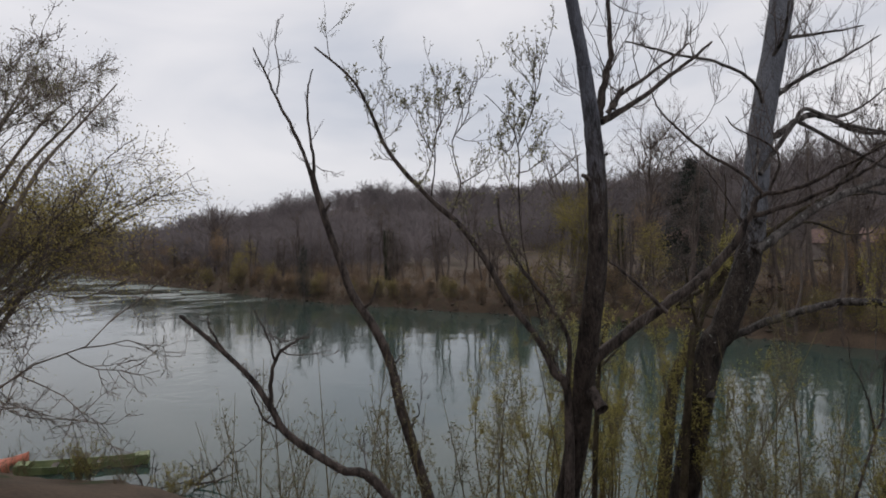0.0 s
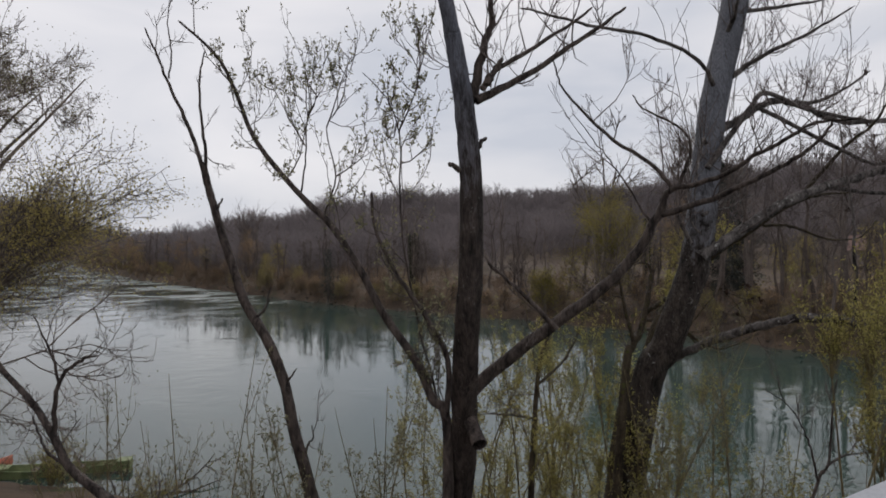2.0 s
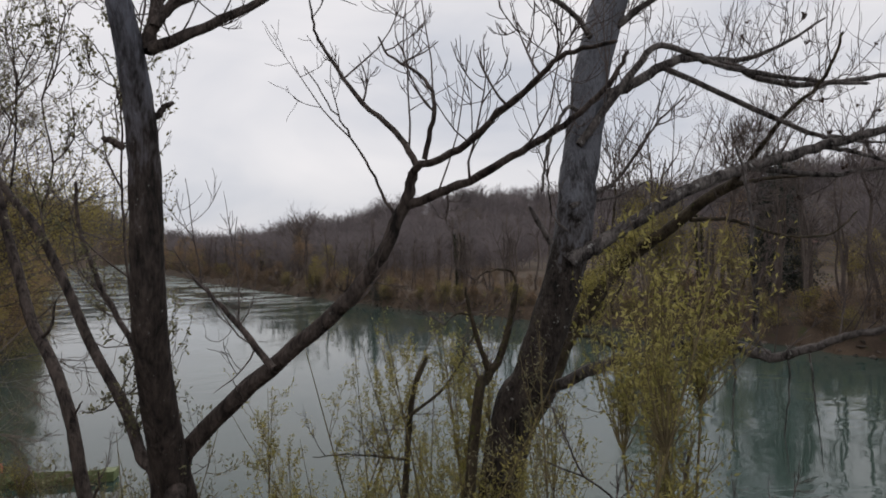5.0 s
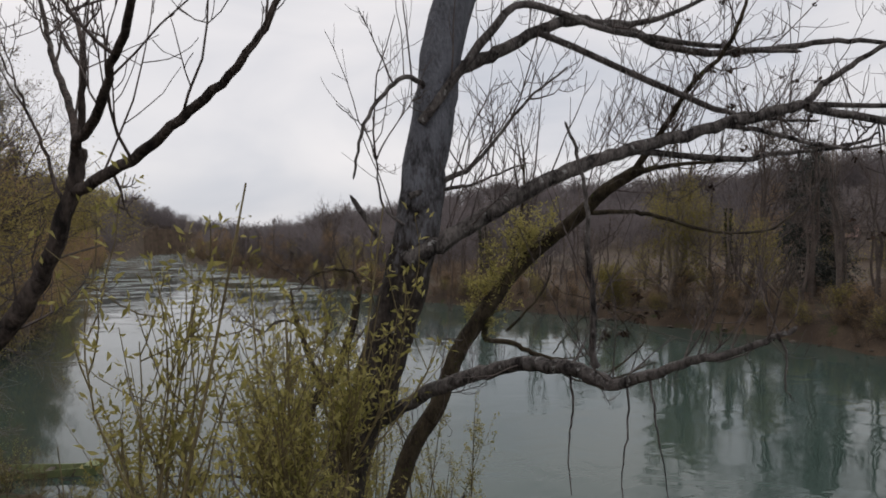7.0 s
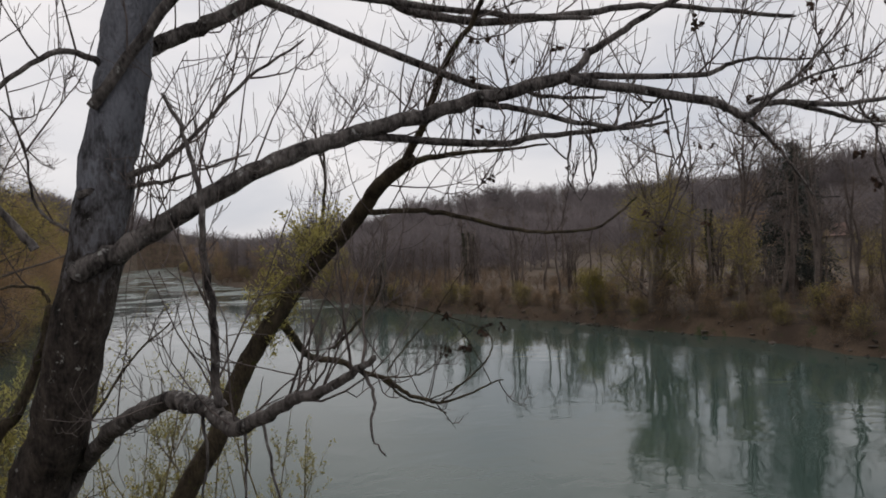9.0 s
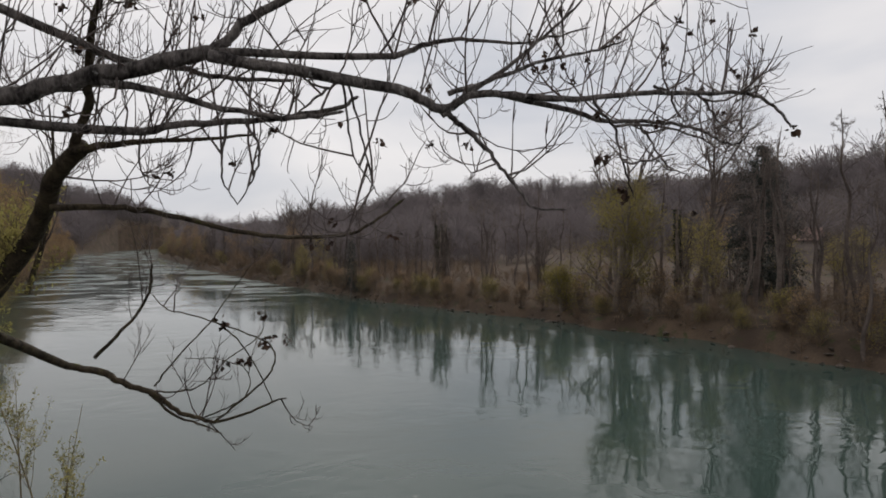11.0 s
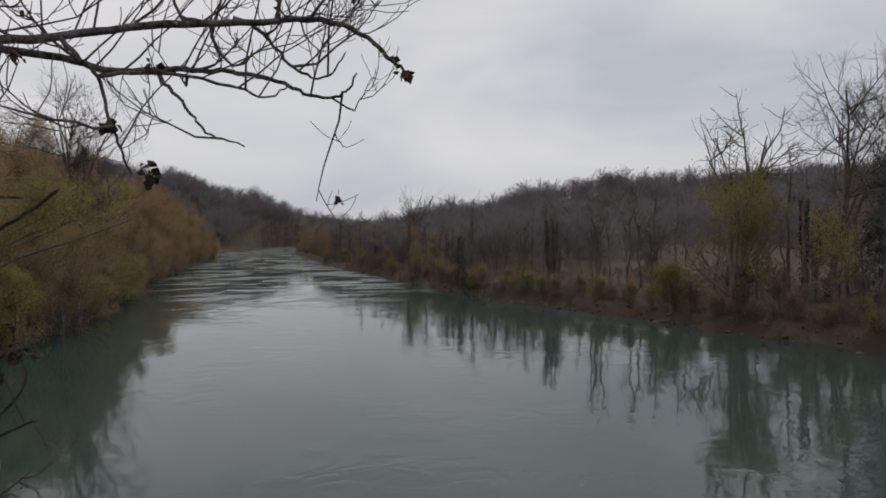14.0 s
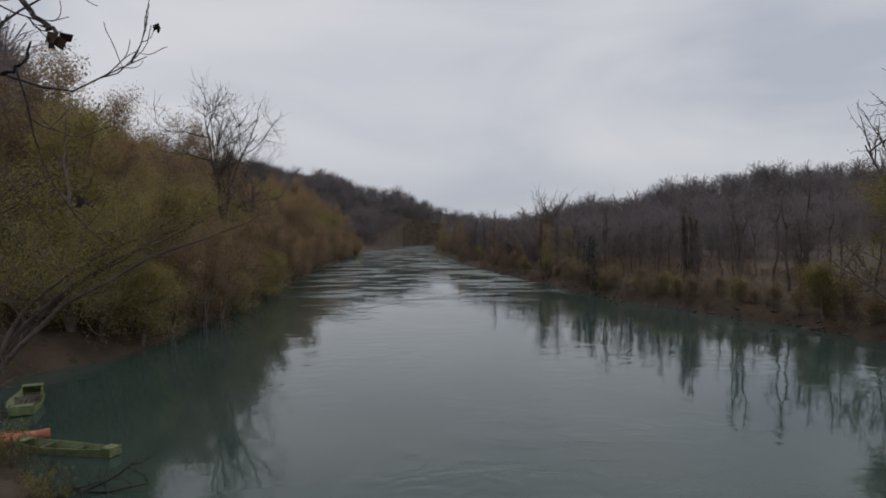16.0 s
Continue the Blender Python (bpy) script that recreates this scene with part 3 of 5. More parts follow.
limb(willow_stem, "trunk", [(6.8, 6.2, -6), (6.85, 6.2, -3), (6.97, 6.27, -0.52), (6.87, 6.42, -0.12), (6.76, 6.57, 0.28), (6.53, 6.9, 0.81), (6.37, 7.12, 1.29), (6.16, 7.41, 1.79), (5.95, 7.7, 2.11), (5.69, 8.06, 2.57), (5.54, 8.28, 2.93), (5.45, 8.41, 3.3), (5.33, 8.57, 3.71), (5.19, 8.76, 3.99), (4.95, 9.1, 4.34)], 0.065, 0.014, 26)
limb(willow_stem, "limb", [(6.96, 6.28, -0.4), (6.97, 6.26, 0.3), (6.83, 6.47, 0.77), (6.68, 6.68, 1.12), (6.53, 6.9, 1.54), (6.47, 6.98, 1.84), (6.46, 7, 2.15)], 0.035, 0.014, 6)
limb(willow_stem, "limb", [(6.95, 6.35, -0.3), (6.9, 6.7, 0.6), (6.84, 6.92, 1.5), (6.82, 6.98, 2.22), (6.83, 6.97, 2.66), (6.8, 7, 2.97), (6.7, 7.1, 3.29), (6.52, 7.28, 3.55)], 0.014, 0.005, 10)
limb(willow_stem, "limb", [(6.81, 6.99, 2.85), (6.91, 6.89, 3.16), (6.98, 6.82, 3.52), (6.84, 6.96, 3.91)], 0.01, 0.004, 8)
limb(willow_stem, "limb", [(6.21, 7.69, 1.92), (6.31, 7.59, 2.37), (6.24, 7.66, 2.95), (6.41, 7.49, 3.26)], 0.012, 0.004, 8)
limb(willow_stem, "limb", [(5.97, 7.83, 2.14), (6.02, 7.78, 2.62), (6.04, 7.76, 3.07), (6.19, 7.61, 3.44)], 0.012, 0.004, 8)
limb(leaning_limb, "trunk", [(6.3, 6, -5.8), (5.7, 5.9, -3.6), (4.2, 6.28, -1.08), (3.82, 6.66, -0.78), (3.43, 7.05, -0.43), (3.3, 7.18, -0.14), (3.13, 7.35, 0.19), (2.82, 7.66, 0.58), (2.6, 7.88, 0.83)], 0.065, 0.02, 5)
limb(leaning_limb, "limb", [(3.3, 7.18, -0.11), (3.34, 7.14, 0.35), (3.49, 6.99, 0.56), (3.6, 6.88, 0.6)], 0.025, 0.01, 4)
limb(leaning_limb, "limb", [(3.34, 7.14, 0.35), (3.27, 7.21, 0.65), (3.16, 7.32, 0.95)], 0.015, 0.006, 3)
limb(leaning_limb, "limb", [(3.41, 7.07, -0.41), (3.26, 7.22, -0.29), (3.19, 7.29, -0.11), (3.15, 7.33, 0.04)], 0.016, 0.008, 1)
limb(leaning_limb, "limb", [(2.96, 7.52, 0.43), (2.83, 7.65, 0.71), (2.82, 7.66, 0.86)], 0.014, 0.006, 1)
limb(poplar, "trunk", [(10.1, 7.4, -7.2), (10.25, 7.1, -4.5), (10.62, 6.6, -0.62), (10.82, 6.38, 0.1), (10.95, 6.18, 0.79), (11.09, 6.06, 1.4), (11.21, 6.05, 2.1), (11.34, 6.05, 2.8), (11.48, 6.03, 3.57), (12.1, 6.05, 5.4), (12.6, 6.1, 8)], 0.232, 0.185, 0, POPLAR_BARK)
limb(poplar, "limb", [(11.3, 5.92, 2.95), (11.55, 6.11, 3.12), (11.69, 6.08, 3.2), (11.98, 6.01, 3.34), (12.37, 5.91, 3.56), (12.68, 5.83, 3.68), (12.99, 5.75, 3.67), (13.36, 5.66, 3.61), (13.73, 5.57, 3.48), (14.29, 5.43, 3.45), (15, 5.25, 3.54), (15.67, 5.08, 3.66), (16.38, 4.91, 3.66), (17.24, 4.69, 3.63)], 0.075, 0.02, 24)
limb(poplar, "limb", [(12.99, 5.75, 3.67), (13.52, 5.62, 3.73), (14.07, 5.48, 3.97), (14.59, 5.35, 4.28)], 0.04, 0.012, 12)
limb(poplar, "limb", [(10.98, 5.91, 1.38), (11.1, 5.87, 1.45), (11.36, 5.77, 1.6), (11.7, 5.63, 1.81), (12.09, 5.48, 2.06), (12.49, 5.32, 2.24), (12.85, 5.19, 2.36), (13.3, 5.01, 2.48), (13.71, 4.85, 2.6), (14.13, 4.69, 2.72), (14.41, 4.57, 2.79)], 0.088, 0.046, 28)
limb(poplar, "limb", [(14.13, 4.69, 2.71), (14.41, 4.57, 2.79), (14.65, 4.48, 3.01), (14.94, 4.37, 3.21), (15.28, 4.24, 3.41), (15.58, 4.12, 3.61), (15.78, 4.04, 3.77)], 0.04, 0.015, 8)
limb(poplar, "limb", [(13.71, 4.85, 2.6), (14.03, 4.72, 2.55), (14.41, 4.58, 2.45), (14.84, 4.41, 2.39), (15.18, 4.28, 2.43)], 0.03, 0.012, 8)
limb(poplar, "limb", [(14.39, 4.5, 2.75), (15.52, 4.17, 2.59), (15.68, 4.13, 2.53), (15.84, 4.09, 2.48), (15.99, 4.05, 2.56), (16.19, 4, 2.6), (16.54, 3.91, 2.58), (16.88, 3.83, 2.61), (17.3, 3.72, 2.66), (17.74, 3.61, 2.68), (18.13, 3.52, 2.7), (18.35, 3.46, 2.61), (18.47, 3.43, 2.49), (18.53, 3.42, 2.45)], 0.04, 0.008, 22)
limb(poplar, "limb", [(15.84, 4.09, 2.48), (15.96, 4.06, 2.37), (16.1, 4.03, 2.25), (16.21, 4, 2.13), (16.33, 3.97, 1.98), (16.48, 3.93, 1.82), (16.69, 3.88, 1.81)], 0.022, 0.006, 10)
limb(poplar, "limb", [(16.88, 3.83, 2.61), (16.98, 3.81, 2.49), (17.06, 3.79, 2.41), (17.11, 3.77, 2.2), (17.16, 3.76, 2.06), (17.21, 3.75, 1.93)], 0.014, 0.005, 6)
limb(poplar, "limb", [(17.06, 3.79, 2.41), (17.34, 3.72, 2.43), (17.68, 3.63, 2.37), (17.85, 3.59, 2.31), (17.97, 3.56, 2.37)], 0.012, 0.004, 6)
limb(poplar, "limb", [(15.87, 4.08, 2.58), (16.19, 4, 2.7), (16.55, 3.91, 2.85), (16.88, 3.83, 2.93), (17.14, 3.76, 3.03)], 0.02, 0.006, 9)
limb(poplar, "limb", [(14.41, 4.56, 2.79), (15.41, 4.2, 2.8), (15.68, 4.13, 2.88), (15.95, 4.06, 2.95), (16.38, 3.95, 2.95), (16.84, 3.84, 3.09)], 0.028, 0.006, 9)
limb(poplar, "limb", [(12.85, 5.19, 2.36), (13.93, 4.88, 2.29), (14.23, 4.79, 2.34), (14.7, 4.65, 2.39), (15.19, 4.5, 2.48), (15.36, 4.45, 2.57)], 0.035, 0.012, 12)
limb(poplar, "limb", [(12.37, 5.91, 3.56), (13.92, 5.16, 2.82), (14.24, 5.06, 2.78), (14.57, 4.97, 2.72), (15, 4.83, 2.72)], 0.035, 0.012, 10)
limb(poplar, "limb", [(11, 5.9, 1.95), (11.48, 5.9, 2.15), (11.61, 5.9, 2.22), (11.92, 5.9, 2.53), (12.25, 5.9, 2.89), (12.71, 5.9, 3.24)], 0.03, 0.01, 10)
limb(poplar, "limb", [(11, 5.9, 1.95), (11.48, 5.9, 2.05), (11.61, 5.9, 2.06), (11.92, 5.9, 2.18), (12.24, 5.9, 2.29)], 0.022, 0.008, 6)
limb(poplar, "stub", [(10.73, 5.9, 1.57), (10.59, 5.9, 1.77), (10.46, 5.9, 1.94)], 0.035, 0.02)
limb(poplar, "limb", [(10.95, 5.9, 1.7), (10.8, 5.9, 1.81), (10.72, 5.9, 1.97), (10.68, 5.9, 2.32), (10.56, 5.9, 2.54), (10.35, 5.9, 2.7)], 0.014, 0.004, 8)
limb(poplar, "limb", [(11.5, 6.02, 3.7), (11.15, 5.92, 3.93), (10.74, 5.9, 4.1), (9.87, 5.9, 4.2), (8.91, 5.9, 4.16), (8.3, 5.9, 4.16), (7.75, 5.9, 4.16)], 0.035, 0.012, 6)
limb(poplar, "limb", [(11.25, 6.02, 2.92), (10.98, 5.86, 2.99), (10.68, 5.7, 2.78), (10.44, 5.6, 2.42), (10.37, 5.58, 2.08)], 0.028, 0.01, 5)
limb(poplar, "limb", [(11.12, 5.9, 2.6), (11.71, 5.64, 3.42), (12.03, 5.59, 3.68), (12.94, 5.45, 3.52), (14.17, 5.27, 3.46), (15.1, 5.13, 3.49)], 0.045, 0.02, 10)
limb(poplar, "limb", [(10.5, 6.42, -1), (10.93, 6.69, -0.32), (11.1, 6.13, 0.08), (11.27, 5.56, 0.36), (11.4, 5.14, 0.51), (11.51, 4.76, 0.6), (11.62, 4.42, 0.61), (11.71, 4.12, 0.55)], 0.07, 0.055, 6)
limb(poplar, "limb", [(11.69, 4.17, 0.56), (11.72, 4.07, 0.54), (11.81, 3.79, 0.65), (11.88, 3.54, 0.77), (11.96, 3.28, 0.85), (12.03, 3.07, 0.95), (12.08, 2.91, 1.04)], 0.05, 0.014, 14)
limb(poplar, "limb", [(11.52, 6.02, 3.75), (11.9, 5.65, 4.15), (12.4, 5.25, 4.45), (12.95, 4.85, 4.85)], 0.045, 0.012, 26)
limb(poplar, "limb", [(11.75, 6.04, 4.5), (11.5, 5.7, 4.8), (11.1, 5.4, 5.2)], 0.04, 0.012, 14)
limb(poplar, "limb", [(11.9, 6.05, 4.9), (12.5, 5.7, 5.0), (13.2, 5.2, 5.15)], 0.04, 0.012, 16)
limb(poplar, "hanging_twig", [(11.6, 4.4, 0.6), (11.62, 4.4, 0.3), (11.57, 4.4, 0.05), (11.6, 4.4, -0.3)], 0.011, 0.004)
limb(poplar, "hanging_twig", [(11.75, 3.95, 0.6), (11.74, 3.95, 0.25), (11.7, 3.96, -0.05), (11.72, 3.95, -0.45)], 0.009, 0.003)
limb(poplar, "hanging_twig", [(11.8, 3.8, 0.65), (11.86, 3.8, 0.3), (11.95, 3.82, 0.0), (11.98, 3.8, -0.4)], 0.009, 0.003)
limb(poplar, "hanging_twig", [(12.05, 3.0, 1.0), (12.1, 2.98, 0.86), (12.08, 2.98, 0.7), (12.14, 2.97, 0.6)], 0.01, 0.004, 1)
limb(mossy_tree, "trunk", [(10.6, 7.8, -7.2), (11.1, 7.8, -3.8), (11.82, 8.02, -1.32), (12.26, 7.89, -0.44), (12.51, 7.82, 0.19), (12.78, 7.6, 0.71), (13.07, 7.45, 1.15), (13.32, 7.1, 1.53), (13.45, 6.7, 1.8), (13.55, 6.3, 2.1), (13.73, 5.95, 2.3)], 0.13, 0.065, 6)
limb(mossy_tree, "limb", [(13.66, 6, 2.25), (13.76, 5.75, 2.61), (13.75, 5.6, 2.74), (13.78, 5.3, 3.06), (13.85, 5, 3.3), (13.87, 4.8, 3.58), (13.87, 4.7, 3.84)], 0.04, 0.014, 11)
limb(mossy_tree, "limb", [(13.63, 5.95, 2.25), (13.99, 5.84, 2.33), (14.39, 5.72, 2.36), (14.92, 5.56, 2.42)], 0.035, 0.01, 8)
limb(mossy_tree, "limb", [(13.5, 6.5, 1.85), (13.9, 6.45, 1.86), (14.3, 6.4, 1.82), (14.8, 6.35, 1.7), (15.3, 6.3, 1.62), (15.8, 6.2, 1.62), (16.1, 6.12, 1.7), (16.45, 6.05, 1.96)], 0.03, 0.012, 4)
limb(mossy_tree, "limb", [(12.95, 7.75, 0.75), (13.66, 9.12, 0.13), (13.99, 8.96, 0.06), (14.27, 8.82, -0.1), (14.54, 8.68, -0.2), (14.76, 8.57, -0.39), (14.99, 8.46, -0.48), (15.15, 8.38, -0.53), (15.49, 8.21, -0.43), (15.75, 8.08, -0.3), (15.89, 8.01, -0.26)], 0.05, 0.008, 5)
limb(mossy_tree, "limb", [(14.49, 8.71, -0.2), (14.76, 8.57, -0.46), (14.98, 8.46, -0.54), (15.22, 8.35, -0.66)], 0.02, 0.008, 2)
limb(mossy_tree, "limb", [(13.94, 8.99, 0.22), (14.16, 8.87, 0.47), (14.39, 8.76, 0.76), (14.51, 8.7, 1.04), (14.52, 8.69, 1.29)], 0.024, 0.012, 4)
limb(mossy_tree, "limb", [(14.54, 8.68, -0.11), (14.77, 8.57, 0.21), (15.11, 8.4, 0.62), (15.34, 8.28, 1), (15.52, 8.19, 1.27)], 0.012, 0.005)
limb(mossy_tree, "limb", [(15.14, 8.38, 0.65), (15.39, 8.26, 0.43), (15.58, 8.16, 0.11), (15.75, 8.08, -0.3)], 0.01, 0.007)
limb(mossy_tree, "limb", [(15.15, 8.38, -0.53), (15.44, 8.24, -0.27), (15.66, 8.12, -0.05), (15.77, 8.07, 0.14), (15.73, 8.09, 0.36), (15.5, 8.2, 0.49), (15.17, 8.37, 0.62), (14.89, 8.51, 0.72), (14.67, 8.62, 0.78), (14.53, 8.69, 0.94)], 0.014, 0.006, 2)
limb(mossy_tree, "limb", [(15.04, 8.43, -0.48), (15.32, 8.29, -0.34), (15.46, 8.22, -0.24), (15.52, 8.19, -0.05), (15.44, 8.23, 0.11), (15.16, 8.37, 0.21), (14.86, 8.53, 0.21)], 0.01, 0.004, 1)
limb(mossy_tree, "limb", [(14.54, 8.68, -0.17), (14.82, 8.54, -0.17), (15.05, 8.43, -0.08), (15.3, 8.3, 0.21), (15.59, 8.16, 0.43), (15.67, 8.12, 0.65), (15.68, 8.12, 0.9)], 0.011, 0.004, 2)
limb(poplar, "limb", [(16.19, 4, 2.6), (16.86, 4.02, 2.54), (17.06, 3.97, 2.48), (17.3, 3.91, 2.48), (17.46, 3.87, 2.49), (17.69, 3.81, 2.47), (17.93, 3.75, 2.43), (18.04, 3.73, 2.38), (18.18, 3.69, 2.34), (18.28, 3.67, 2.38), (18.33, 3.65, 2.47)], 0.022, 0.005, 10)
limb(poplar, "limb", [(17.45, 3.8, 2.74), (17.58, 3.77, 2.7), (17.62, 3.76, 2.6), (17.69, 3.74, 2.5), (17.77, 3.72, 2.51), (17.8, 3.71, 2.57)], 0.012, 0.004, 4)
limb(poplar, "limb", [(17.71, 3.74, 2.74), (17.84, 3.7, 2.67), (17.96, 3.67, 2.53), (18.07, 3.65, 2.45), (18.17, 3.62, 2.44), (18.26, 3.6, 2.56)], 0.012, 0.004, 5)
limb(poplar, "limb", [(17.32, 3.83, 2.47), (17.39, 3.81, 2.38), (17.49, 3.79, 2.25), (17.59, 3.76, 2.14), (17.75, 3.73, 2.08)], 0.012, 0.004, 2)
limb(poplar, "limb", [(15.22, 4.36, 2.65), (15.26, 4.35, 2.37), (15.29, 4.34, 2.16), (15.36, 4.32, 2.05), (15.43, 4.31, 1.95), (15.56, 4.27, 1.75)], 0.009, 0.003, 5)
limb(poplar, "limb", [(15.25, 4.35, 2.65), (15.36, 4.32, 2.23), (15.41, 4.31, 1.98), (15.36, 4.32, 1.84), (15.29, 4.34, 1.72)], 0.009, 0.003, 4)
limb(poplar, "limb", [(15.2, 4.36, 2.65), (15.07, 4.4, 2.54), (14.94, 4.43, 2.43), (14.84, 4.45, 2.37)], 0.012, 0.004, 4)
limb(poplar, "limb", [(14.54, 4.69, 2.37), (14.51, 4.7, 2.16), (14.52, 4.7, 1.98), (14.6, 4.68, 1.84)], 0.012, 0.004, 3)
limb(poplar, "limb", [(14.65, 4.66, 2.39), (14.74, 4.63, 2.2), (14.71, 4.64, 2.02), (14.61, 4.67, 1.84)], 0.012, 0.004, 3)
limb(mossy_tree, "limb", [(13.3, 7.94, 1.05), (13.45, 7.91, 1.6), (13.52, 7.9, 2.07), (13.53, 7.89, 2.55), (13.5, 7.9, 2.89)], 0.03, 0.008, 12)
limb(poplar, "limb", [(11.68, 4.2, 0.65), (11.65, 4.2, 0.74), (11.64, 4.2, 1.16), (11.6, 4.2, 1.53), (11.59, 4.2, 1.88), (11.52, 4.2, 2.16), (11.42, 4.2, 2.37)], 0.03, 0.01, 8)
limb(poplar, "limb", [(15.83, 4.09, 2.43), (16.07, 4.03, 2.63), (16.36, 3.96, 2.85), (16.67, 3.88, 3.13), (16.87, 3.83, 3.36)], 0.022, 0.006, 6)
limb(young_tree, "trunk", [(9.6, 6.6, -6.5), (10.2, 6.6, -0.58), (10.39, 6.6, 0.12), (10.54, 6.6, 0.3), (10.71, 6.6, 0.73), (10.79, 6.6, 1.12)], 0.07, 0.03, 4)
limb(young_tree, "limb", [(10.42, 6.6, 0.17), (10.27, 6.6, 0.57), (10.16, 6.6, 0.91), (10.13, 6.6, 1.11)], 0.035, 0.012, 6)
limb(young_tree, "limb", [(10.17, 6.6, 0.82), (10.01, 6.6, 0.85), (9.88, 6.6, 0.75), (9.71, 6.6, 0.71)], 0.012, 0.005, 4)
limb(young_tree, "limb", [(10.79, 6.6, 1.15), (10.72, 6.6, 1.27), (10.51, 6.6, 1.29), (10.32, 6.6, 1.24), (10.19, 6.6, 1.1)], 0.016, 0.006, 4)
limb(thin_stem, "trunk", [(10.2, 8.7, -6.4), (10.39, 8.7, -2.47), (10.44, 8.7, -1.74), (10.5, 8.7, -1.02), (10.59, 8.7, -0.4), (10.8, 8.7, 0.04)], 0.06, 0.03, 8)
limb(thin_stem, "limb", [(10.44, 8.7, -1.29), (9.98, 8.7, -1.17), (9.54, 8.7, -1.09), (9.17, 8.7, -1.06)], 0.02, 0.006, 6)
limb(thin_stem, "limb", [(10.33, 8.5, -0.7), (10.99, 8.5, -0.32), (11.5, 8.5, 0.38), (11.9, 8.5, 0.74)], 0.025, 0.008, 10)
limb(sapling, "trunk", [(9.2, 3.8, -6), (9, 3.8, -2.5), (9.92, 3.8, -1), (10.08, 3.8, -0.86), (10.19, 3.8, -0.76), (10.24, 3.8, -0.43), (10.29, 3.8, -0.09), (10.37, 3.8, 0.08)], 0.022, 0.008, 4)
limb(sapling, "limb", [(9.97, 3.8, -0.95), (9.82, 3.8, -0.58), (9.71, 3.8, -0.4), (9.46, 3.8, -0.11), (9, 3.8, 0.14)], 0.014, 0.005, 5)
limb(sapling, "limb", [(10.13, 3.8, -0.81), (10.41, 3.8, -0.76), (10.75, 3.8, -0.78), (11.12, 3.8, -0.81), (11.51, 3.8, -0.69), (12.03, 3.8, -0.65)], 0.014, 0.005, 5)

# a tuft of leafy sprouts on the mossy trunk
tuft, tuft_ends, tuft_rng = Geo(), [], np.random.default_rng(36)
for _ in range(46):
    s = tuft_rng.uniform()
    p = np.array([12.6, 7.75, 0.45]) * (1 - s) + np.array([13.3, 7.15, 1.5]) * s
    d = tuft_rng.normal(size=3) * 0.6 + UP * 0.7
    shoot(tuft, tuft_rng, p, d / np.linalg.norm(d), tuft_rng.uniform(0.25, 0.65), 0.006, 1, tuft_ends, 0.5, 0.15)
tagged(part("sprout_tuft", tuft, SHOOT, mossy_tree.ob, "thin yellowish sprouts"), kind="stuff")
pool = np.concatenate(tuft_ends)
geo = Geo()
geo.leaves(pool[tuft_rng.integers(0, len(pool), 3600)] + tuft_rng.normal(size=(3600, 3)) * 0.02, 0.045, tuft_rng, -0.4, 0.35)
tagged(part("foliage", geo, WILLOW_LEAF, mossy_tree.ob, "young yellow-green leaves"), kind="stuff")

for tree in (alder, slim_tree, willow_stem, leaning_limb, mossy_tree, young_tree, thin_stem, sapling):
    tree.finish()

# last year's curled leaves hang from the poplar's twigs
ends = np.concatenate(poplar.ends)
low = ends[ends[:, 0] > 13.5]
rng = np.random.default_rng(5)
geo = Geo()
for c in low[rng.integers(0, len(low), 70)]:
    geo.leaves(c + rng.normal(size=(7, 3)) * 0.012, 0.042, rng, 0.9, 0.8)
for c in ((18.53, 3.41, 2.43), (17.3, 3.9, 1.93), (17.27, 3.93, 1.98), (17.1, 3.95, 2.2)):
    geo.leaves(np.array(c) + rng.normal(size=(10, 3)) * 0.018, 0.055, rng, 0.9, 0.8)
poplar.finish()
tagged(part("withered_foliage", geo, DEAD_LEAF, poplar.ob, "curled brown leaves left from last year"), kind="stuff")
geo = Geo()
for c in ((15.65, 8.13, 0.71), (15.26, 8.32, 0.63), (15.49, 8.21, 0.20), (15.43, 8.24, 0.18), (15.21, 8.35, 0.17), (15.65, 8.13, 0.41), (15.7, 8.10, 0.45), (15.91, 8.00, 0.43)):
    geo.leaves(np.array(c) + rng.normal(size=(11, 3)) * 0.03, 0.07, rng, 0.9, 0.8)
tagged(part("withered_foliage", geo, DEAD_LEAF, mossy_tree.ob, "curled brown leaves left from last year"), kind="stuff")


